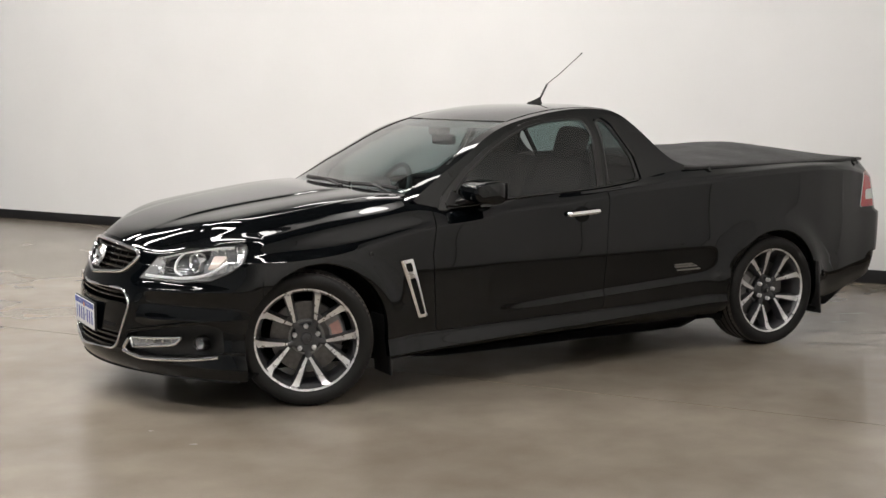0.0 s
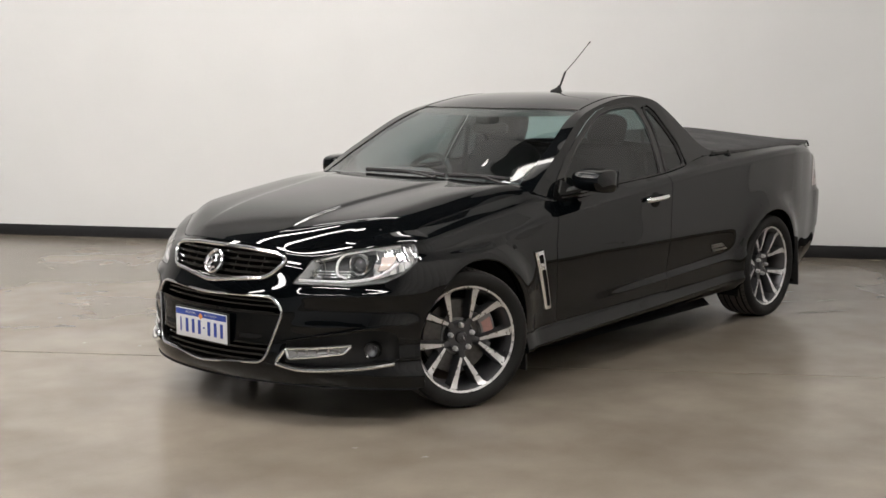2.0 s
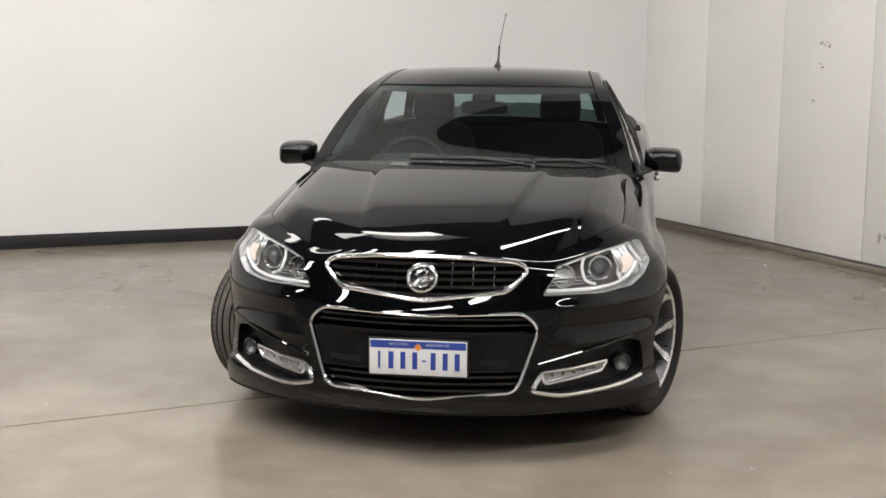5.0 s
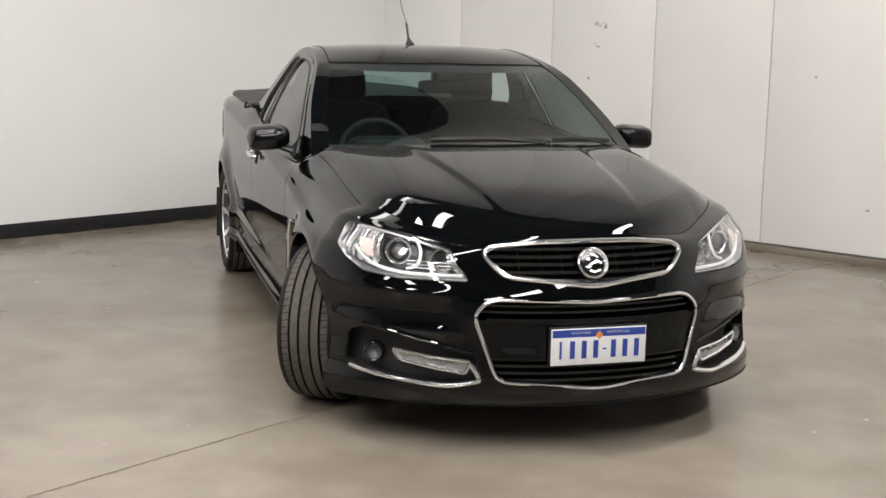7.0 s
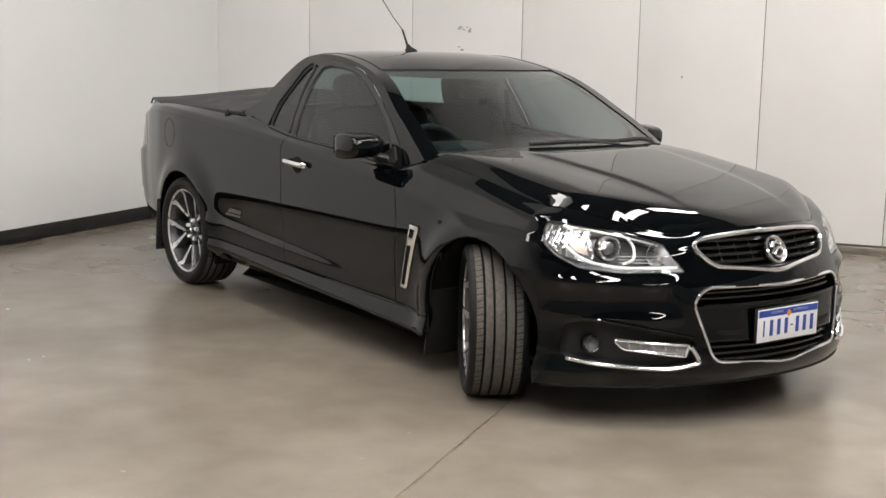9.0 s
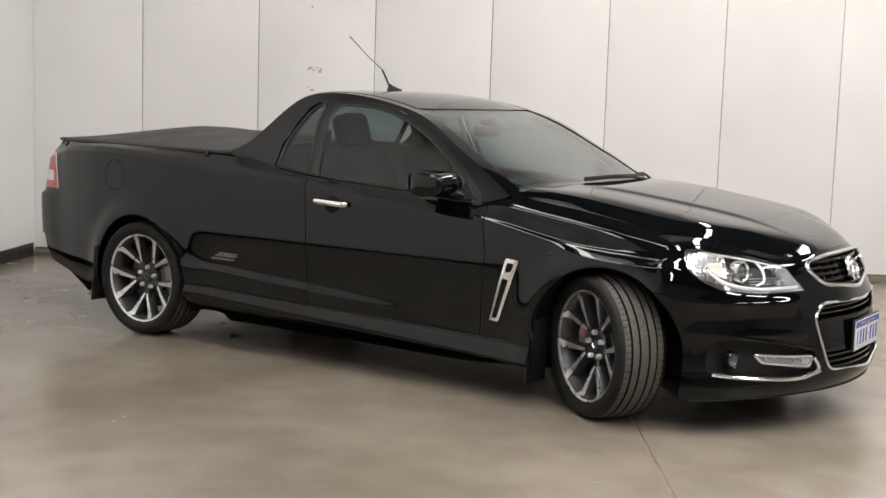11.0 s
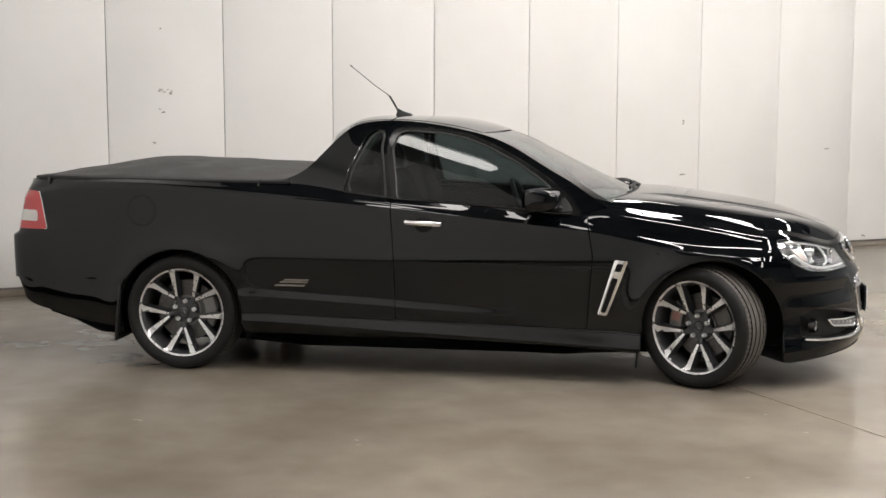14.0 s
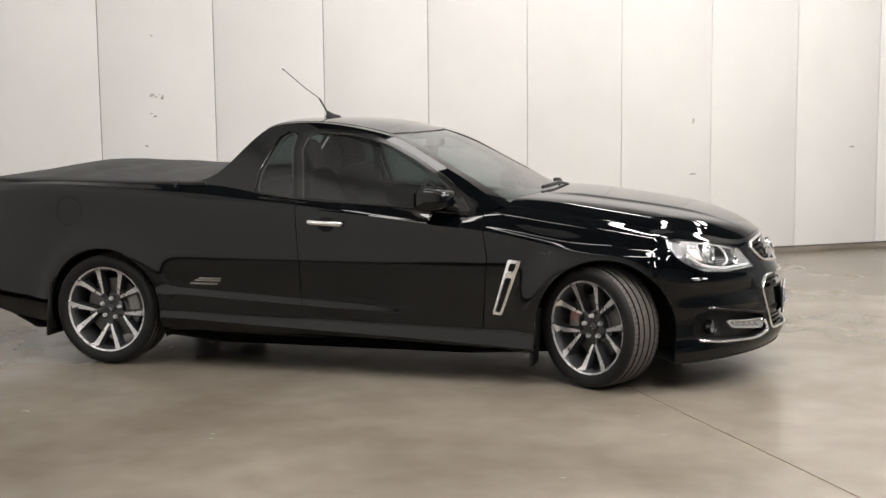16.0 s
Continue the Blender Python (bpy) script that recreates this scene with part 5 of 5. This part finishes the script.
    # Fuel flap on the car's right: a fine round joint.
    pts = [flank(-1.732 + 0.088 * math.cos(t), 0.930 + 0.088 * math.sin(t), 0.0) for t in np.linspace(0, 2 * math.pi, 48, endpoint=False)]
    v, f = tube([Vector((p.x, -p.y, p.z)) for p in pts], 0.0016, 5, True)
    mesh_part("fuel_flap_joint", v, f, SHADOW, car, "round joint of the fuel flap")
    # Side indicator behind the front wheel opening.
    both("side_repeater", *turned([(0.0, 0.006), (0.010, 0.005), (0.012, 0.0)], flank(1.22, 0.745, 0.0), (0, 1, 0), 14), BLACK)
    # Mud flaps.
    for x, y0, y1, z0, z1, lean in ((-1.888, 0.70, 0.918, 0.165, 0.50, -0.05), (1.118, 0.72, 0.905, 0.11, 0.42, -0.02)):
        bm = bmesh.new()
        box(bm, (0.014, y1 - y0, z1 - z0), (x, (y0 + y1) / 2, (z0 + z1) / 2), Matrix.Rotation(math.radians(6 if x < 0 else 4), 4, "Y"), 0.006)
        me_v = [tuple(v.co) for v in bm.verts]
        me_f = [tuple(v.index for v in f.verts) for f in bm.faces]
        bm.verts.index_update()
        me_f = [tuple(v.index for v in f.verts) for f in bm.faces]
        bm.free()
        both("mud_flap", me_v, me_f, BLACK, label="black rubber mud flap")
    # Mirrors.
    h = holders("wing_mirror", "glossy black wing mirror on a short arm")
    vs = []
    rings = 20
    for i in range(rings + 1):
        t = i / rings
        y = 0.848 + 0.190 * t
        k = max(0.02, (1 - (2 * t - 1) ** 9 if t > 0.5 else 1 - 0.62 * (1 - 2 * t) ** 3)) ** 0.5
        zc, hz, xc, hx = 1.040 - 0.012 * t, 0.062 * k, 0.585 - 0.035 * t, 0.120 * k
        for j in range(24):
            a = 2 * math.pi * j / 24
            ca, sa = math.cos(a), math.sin(a)
            px = math.copysign(abs(ca) ** 0.62, ca)
            pz = math.copysign(abs(sa) ** 0.48, sa)
            vs.append((xc + (hx if px > 0 else hx * 0.52) * px, y, zc + hz * pz * (1 - 0.15 * max(px, 0))))
    f = [(i * 24 + j, i * 24 + (j + 1) % 24, (i + 1) * 24 + (j + 1) % 24, (i + 1) * 24 + j) for i in range(rings) for j in range(24)] + [tuple(range(24))[::-1], tuple(rings * 24 + j for j in range(24))]
    pair("mirror_shell", vs, f, PAINT, h, "glossy black shell", 50)
    pair("mirror_glass", [(0.518 - 0.030 * (y - 0.88) / 0.14 - 0.004, y, z) for y, z in ((0.885, 0.998), (0.885, 1.088), (1.020, 1.078), (1.020, 0.990))], [(0, 1, 2, 3)], CHROME, h, "mirror glass", 0)
    pair("mirror_arm", *tube([(0.68, 0.79, 0.955), (0.66, 0.835, 0.980), (0.63, 0.885, 0.995)], 0.034, 10, False, 0.5), BLACK, h, "black arm")
    foot = [(0.60, 0.972), (0.70, 1.035), (0.745, 0.975), (0.735, 0.945), (0.60, 0.955)]
    v = [(x, cabin_y(x, z) + 0.012, z) for x, z in foot] + [(x, cabin_y(x, z) - 0.004, z) for x, z in foot]
    pair("mirror_foot", v, [(0, 1, 2, 3, 4)[::-1]] + [(i, (i + 1) % 5, 5 + (i + 1) % 5, 5 + i) for i in range(5)], BLACK, h, "", 0)


build_flank()


# ---- tray, tail, aerial ----
def build_tail():
    # Tail lamps.
    h = holders("tail_light", "red tail light with a white band")
    v, f = clip(SKIN_V, SKIN_F, lambda p: -in_tail(p[3], p[4]))
    wv, wf = clip(v, f, lambda p: -inside([(-2.8, 0.845), (-2.8, 0.912), (-2.50, 0.910), (-2.482, 0.845)])(p[3], p[4]))
    rv, rf = clip(v, f, lambda p: inside([(-2.8, 0.845), (-2.8, 0.912), (-2.50, 0.910), (-2.482, 0.845)])(p[3], p[4]))
    pair("red_lens", rv, rf, REDLENS, h)
    pair("white_lens", wv, wf, WHITELENS, h, "white reversing lens")
    rim = [flank(max(x, -2.62), z, 0.001) for x, z in TAIL if x > -2.64]
    pair("lamp_seal", *tube(rim, 0.003, 6), WHITELENS, h)
    # Tailgate and rear bumper close the back.
    us = np.linspace(0, 1, 30)
    vs = []
    for q in np.linspace(0, 1, 14):
        for u in us:
            x, y, z = side(TAIL_X, u)
            vs.append((x - 0.018 * (1 - q ** 4), y * q, z))
    whole("tailgate", vs, grid_faces(14, 30, True), PAINT, "black tailgate and rear bumper")
    # Underbody.
    vs = [(x, y, (0.128 if y < 0.7 else 0.165) + max(0, -1.9 - x) * 0.30) for x in np.linspace(-2.42, 1.90, 12) for y in (0, 0.5, 0.66, (0.835 if -2.2 < x < 1.5 else 0.70))]
    vs = [(x, y if abs(abs(x) - AXLE) > 0.45 or y < 0.6 else (0.52 if y < 0.7 else 0.53), z) for x, y, z in vs]
    whole("underbody", vs, grid_faces(12, 4), SHADOW, "dark underbody", smooth=0)
    rows = [[Vector(nose(a, 0.0)) for a in np.linspace(0, 1.215, 30)]]
    rows.append([Vector((p.x + 0.002, p.y * 1.002, p.z - 0.008)) for p in rows[0]])
    rows.append([Vector((p.x - 0.03, p.y * 0.985, p.z - 0.010)) for p in rows[0]])
    rows.append([Vector((p.x - 0.22, p.y * 0.86, p.z + 0.03)) for p in rows[0]])
    whole("splitter", [tuple(p) for r in rows for p in r], grid_faces(4, 30), SHADOW, "black lower lip of the bumper")


build_tail()
cover_ridge = curve((-2.47, 1.128), (-2.35, 1.142), (-1.92, 1.205), (-1.86, 1.207), (-1.45, 1.196), (-0.95, 1.176), (-0.80, 1.172))
cover_edge = curve((-2.47, 1.114), (-2.40, 1.118), (-1.9, 1.114), (-1.0, 1.109), (-0.86, 1.113), (-0.80, 1.132))


def build_cover():
    cover = new("tray_cover")
    cover.parent = car
    cover["label"] = "black vinyl tray cover stretched over low bows"
    xs, n = np.concatenate([np.linspace(-2.478, -2.44, 5), np.linspace(-2.41, -0.70, 62)]), 25
    vs = []
    for x in xs:
        w = min(tray_y(x) + 0.006, cabin_y(x, rail_z(x) - 0.02) - 0.004) if x > -0.93 else tray_y(x) + 0.006
        for q in np.linspace(0, 1, n):
            e, r = cover_edge(x), cover_ridge(x)
            sag = 0.004 * math.sin(x * 17 + q * 3) * q * (1 - q) * 3
            z = e + (r - e) * max(0, 1 - q ** 1.5) + sag
            if q > 0.96:
                z -= 0.010 * (q - 0.96) / 0.04
            if x < -2.44:
                z -= 0.012 * ((-2.44 - x) / 0.038) ** 2
            vs.append((x, w * q, z))
    whole("cover_sheet", vs, grid_faces(len(xs), n), CANVAS, "black vinyl sheet", cover, 40)
    both("cover_rail", *tube([(x, tray_y(x) + 0.004, cover_edge(x) - 0.009) for x in np.linspace(-2.47, -0.86, 40)], 0.009, 8, False, 1.2), BLACK, cover)
    y = tray_y(-2.47)
    mesh_part("rear_rail", *tube([(-2.482, k * y, 1.104) for k in np.linspace(-1, 1, 9)], 0.010, 8), BLACK, cover)
    for x in (-2.385, -1.045):
        both("cover_hook", *tube([(x, tray_y(x) + 0.012, 1.112), (x, tray_y(x) + 0.022, 1.095), (x - 0.004, tray_y(x) + 0.026, 1.078)], 0.007, 6), BLACK, cover)


build_cover()


def build_aerial():
    a = new("aerial")
    a.parent = car
    a["label"] = "black roof aerial with a thin raked mast"
    rings = []
    for t, hx, hy, z, dx in ((0, 0.052, 0.024, 1.470, 0.0), (0.3, 0.046, 0.020, 1.482, -0.002), (0.6, 0.028, 0.013, 1.492, -0.012), (0.85, 0.014, 0.009, 1.503, -0.022), (1, 0.008, 0.007, 1.512, -0.028)):
        rings.append([(-0.372 + dx + hx * math.cos(q) * (1.35 if math.cos(q) > 0 else 0.8), hy * math.sin(q), z) for q in np.linspace(0, 2 * math.pi, 20, endpoint=False)])
    v = [p for r in rings for p in r]
    f = [(i * 20 + j, i * 20 + (j + 1) % 20, (i + 1) * 20 + (j + 1) % 20, (i + 1) * 20 + j) for i in range(4) for j in range(20)]
    mesh_part("aerial_base", v, f, BLACK, a, "black teardrop base")
    mesh_part("aerial_spring", *tube([(-0.398, 0, 1.500), (-0.418, 0, 1.535), (-0.452, 0, 1.592)], 0.0062, 8), BLACK, a)
    mesh_part("mast", *tube([(-0.452, 0, 1.592), (-0.55, 0.003, 1.66), (-0.701, 0.011, 1.78)], 0.0024, 6), BLACK, a, "thin mast")
    mesh_part("mast_tip", *tube([(-0.692, 0.0105, 1.773), (-0.705, 0.0112, 1.783)], 0.004, 6), BLACK, a)


build_aerial()


# ---- wipers, cowl, interior ----
def on_screen(x, q, up=0.0):
    p = Vector(sweep(x, abs(q)))
    p.y = math.copysign(p.y, q)
    return p + Vector((0.45, 0, 0.9)) * up


def build_cowl():
    vs = [tuple(on_screen(0.885, q, -0.006) + Vector((k * 0.09, 0, -0.012 * k))) for q in np.linspace(-0.93, 0.93, 40) for k in (0, 0.5, 1, 1.4)]
    mesh_part("cowl", vs, grid_faces(40, 4, False), BLACK, car, "black plastic cowl at the foot of the windscreen", 50)
    for q0, q1, x0, x1 in ((-0.34, 0.40, 0.866, 0.878), (0.42, 0.84, 0.872, 0.870)):
        w = new("wiper")
        w.parent = car
        w["label"] = "black wiper parked along the windscreen's foot"
        pts = [on_screen(x0 + (x1 - x0) * t, q0 + (q1 - q0) * t, 0.012 + 0.006 * math.sin(t * 3.14)) for t in np.linspace(0, 1, 14)]
        mesh_part("blade", *tube(pts, 0.008, 6, False, 1.5), BLACK, w)
        qb = q1 - 0.05 if q0 < 0 else q1
        pts = [on_screen(0.91, qb * 0.98, 0.012), on_screen(0.888, (q0 + q1) / 2 + 0.22 * (q1 - q0), 0.018), on_screen((x0 + x1) / 2, (q0 + q1) / 2, 0.022)]
        mesh_part("arm", *tube(smooth_loop(pts, 5, False), 0.007, 6), BLACK, w)
        mesh_part("pivot", *turned([(0.0, 0.022), (0.012, 0.020), (0.016, 0.0)], on_screen(0.91, qb * 0.98, -0.002), (0.3, 0, 1), 14), BLACK, w)
    # Registration sticker low in the driver's corner.
    p = [on_screen(x, q, -0.008) for x, q in ((0.835, -0.925), (0.835, -0.908), (0.868, -0.908), (0.868, -0.925))]
    mesh_part("sticker", p, [(0, 1, 2, 3)], STICKER, car, "small white windscreen sticker", 0)


build_cowl()


def ellipsoid_box(name, size, at, mat, parent, label="", power=0.45, turn=None, n=16):
    """A soft-cornered block."""
    vs = []
    m = Matrix.Translation(at) @ (turn if turn is not None else Matrix())
    sg = lambda c: math.copysign(abs(c) ** power, c)
    for i in range(n + 1):
        p = -math.pi / 2 + math.pi * i / n
        for j in range(2 * n):
            a = 2 * math.pi * j / (2 * n)
            vs.append(m @ Vector((size[0] / 2 * sg(math.cos(p)) * sg(math.cos(a)), size[1] / 2 * sg(math.cos(p)) * sg(math.sin(a)), size[2] / 2 * sg(math.sin(p)))))
    f = [(i * 2 * n + j, i * 2 * n + (j + 1) % (2 * n), (i + 1) * 2 * n + (j + 1) % (2 * n), (i + 1) * 2 * n + j) for i in range(n) for j in range(2 * n)]
    return mesh_part(name, vs, f, mat, parent, label, 60)


def build_interior():
    for y in (-0.37, 0.37):
        s = new("seat")
        s.parent = car
        s["label"] = "black bucket seat with an integrated headrest"
        lean = Matrix.Rotation(math.radians(-18), 4, "Y")
        ellipsoid_box("seat_base", (0.52, 0.50, 0.20), (0.08, y, 0.50), CLOTH, s)
        ellipsoid_box("backrest", (0.17, 0.52, 0.66), (-0.26, y, 0.84), CLOTH, s, turn=lean)
        ellipsoid_box("headrest", (0.11, 0.235, 0.19), (-0.375, y, 1.245), CLOTH, s, turn=lean)
        for k in (-0.05, 0.05):
            mesh_part("headrest_post", *tube([(-0.335, y + k, 1.10), (-0.37, y + k, 1.22)], 0.007, 6), STEEL, s)
    d = new("dashboard")
    d.parent = car
    d["label"] = "dark plastic dashboard with an instrument hood"
    ellipsoid_box("dash_top", (0.46, 1.40, 0.22), (0.78, 0, 0.885), DASH, d, power=0.35)
    ellipsoid_box("instrument_hood", (0.22, 0.36, 0.11), (0.62, -0.37, 0.985), DASH, d)
    ellipsoid_box("dash_body", (0.30, 1.36, 0.45), (0.80, 0, 0.66), DASH, d, power=0.3)
    ellipsoid_box("console", (0.7, 0.22, 0.30), (0.25, 0, 0.50), DASH, d, power=0.3)
    w = new("steering_wheel")
    w.parent = car
    w["label"] = "black three-spoke steering wheel"
    m = Matrix.Translation((0.44, -0.37, 0.93)) @ Matrix.Rotation(math.radians(-24), 4, "Y")
    mesh_part("wheel_rim", *tube([m @ Vector((0, 0.185 * math.cos(t), 0.185 * math.sin(t))) for t in np.linspace(0, 2 * math.pi, 40, endpoint=False)], 0.016, 8, True), DASH, w)
    ellipsoid_box("wheel_boss", (0.06, 0.16, 0.14), (0.45, -0.37, 0.93), DASH, w)
    for t in (0.1, math.pi - 0.1, -math.pi / 2):
        mesh_part("wheel_spoke", *tube([m @ Vector((0, 0.05 * math.cos(t), 0.05 * math.sin(t))), m @ Vector((0, 0.18 * math.cos(t), 0.18 * math.sin(t)))], 0.014, 6), STEEL if t > 0 else DASH, w)
    r = new("interior_mirror")
    r.parent = car
    r["label"] = "black interior mirror under the windscreen's top edge"
    ellipsoid_box("mirror_body", (0.035, 0.25, 0.068), (0.285, 0.0, 1.268), BLACK, r, power=0.4)
    ellipsoid_box("sensor_box", (0.10, 0.12, 0.05), (0.315, 0.0, 1.318), BLACK, r)
    # Headlining, floor and back of the cabin.
    xs, qs = np.linspace(-0.62, 0.14, 14), np.linspace(0, 0.97, 12)
    vs = [tuple(Vector(sweep(x, q)) - Vector((0, 0, 0.03))) for x in xs for q in qs]
    whole("headlining", vs, grid_faces(14, 12), material("grey_headlining", (0.25, 0.25, 0.24), 0.9, 0, 0, 0.2, 0.1, 60), "grey cloth headlining")
    slab("cabin_floor", (1.9, 1.5, 0.03), (0.1, 0, 0.30), SHADOW, None, car)
    slab("bulkhead", (0.03, 1.5, 0.80), (-0.72, 0, 0.70), CLOTH, None, car)
    slab("firewall", (0.03, 1.5, 0.62), (1.02, 0, 0.62), SHADOW, None, car)
    # Belts behind the doors.
    both("seat_belt", *tube([(-0.30, 0.66, 1.25), (-0.31, 0.70, 1.0), (-0.30, 0.74, 0.6)], 0.020, 6, False, 0.2), CLOTH)


build_interior()


# ---- marks on floor and wall ----
def blotch(name, at, axis_u, axis_v, su, sv, mat, seed, label, category, n=18, lift=0.0015, group=""):
    """A thin patch with an uneven outline."""
    rng = random.Random(seed)
    ph = [rng.uniform(0, 6.28) for _ in range(3)]
    nrm = axis_u.cross(axis_v).normalized()
    pts = []
    for i in range(n):
        t = 2 * math.pi * i / n
        r = 1 + 0.25 * math.sin(2 * t + ph[0]) + 0.2 * math.sin(3 * t + ph[1]) + 0.15 * math.sin(5 * t + ph[2])
        pts.append(at + axis_u * (su * r * math.cos(t)) + axis_v * (sv * r * math.sin(t)) + nrm * lift)
    return tagged(mesh_part(name, pts, [tuple(range(n))], mat, None, "", 0), label, category, group)


EX, EY, EZ = Vector((1, 0, 0)), Vector((0, 1, 0)), Vector((0, 0, 1))
FLOOR_SPOTS = ((2.28, 1.27, 0.016, 0.010), (-1.29, -2.06, 0.025, 0.012), (-0.15, -2.24, 0.012, 0.008), (-0.12, -2.32, 0.010, 0.008), (1.59, -2.54, 0.012, 0.008), (1.92, -1.75, 0.014, 0.008), (1.76, -1.43, 0.010, 0.008), (2.38, 0.96, 0.010, 0.010), (-2.45, 1.80, 0.05, 0.012))
for i, (x, y, a, b) in enumerate(FLOOR_SPOTS):
    blotch("floor_spot", Vector((x, y, FLOOR_Z)), EX, EY, a, b, STAIN, 10 + i, "small dark spot of dirt on the concrete floor", "dirt spot", group="dirt spots on the floor")
TYRE_MARKS = ((-1.85, 1.10, 0.16, 0.014, -0.5), (-2.30, 0.95, 0.07, 0.012, -0.4), (-2.05, 0.75, 0.10, 0.010, -0.5), (-2.42, 0.58, 0.06, 0.010, -0.4), (-2.75, 0.40, 0.09, 0.012, -0.3))
for i, (x, y, a, b, t) in enumerate(TYRE_MARKS):
    u = Vector((math.cos(t), math.sin(t), 0))
    blotch("tyre_smear", Vector((x, y, FLOOR_Z)), u, Vector((-u.y, u.x, 0)), a, b, STAIN, 40 + i, "dark tyre smear on the concrete behind the car", "tyre mark", group="tyre smears")
WALL_MARKS = ((2.30, 1.64, 0.022, 0.012), (2.33, 1.625, 0.014, 0.006), (2.385, 1.62, 0.012, 0.020), (2.36, 1.645, 0.010, 0.004), (2.32, 1.46, 0.020, 0.006), (2.29, 1.485, 0.012, 0.004), (2.24, 1.21, 0.012, 0.010), (2.31, 2.14, 0.010, 0.006), (7.45, 1.35, 0.014, 0.020), (7.45, 0.83, 0.030, 0.010), (9.26, 1.06, 0.025, 0.010), (9.80, 0.12, 0.025, 0.010), (3.11, 0.31, 0.050, 0.007), (3.05, 0.28, 0.012, 0.010), (4.15, 1.29, 0.010, 0.008), (4.59, 0.39, 0.012, 0.010), (3.0, 0.27, 0.02, 0.03))
for i, (b, z, w, h) in enumerate(WALL_MARKS):
    blotch("wall_scuff", hall(b, 0.003, z), ALONG_B, EZ, w, h, SCUFF, 70 + i, "grey scuff on the white wall panel", "scuff mark", lift=0.0, group="scuffs on the panel wall")
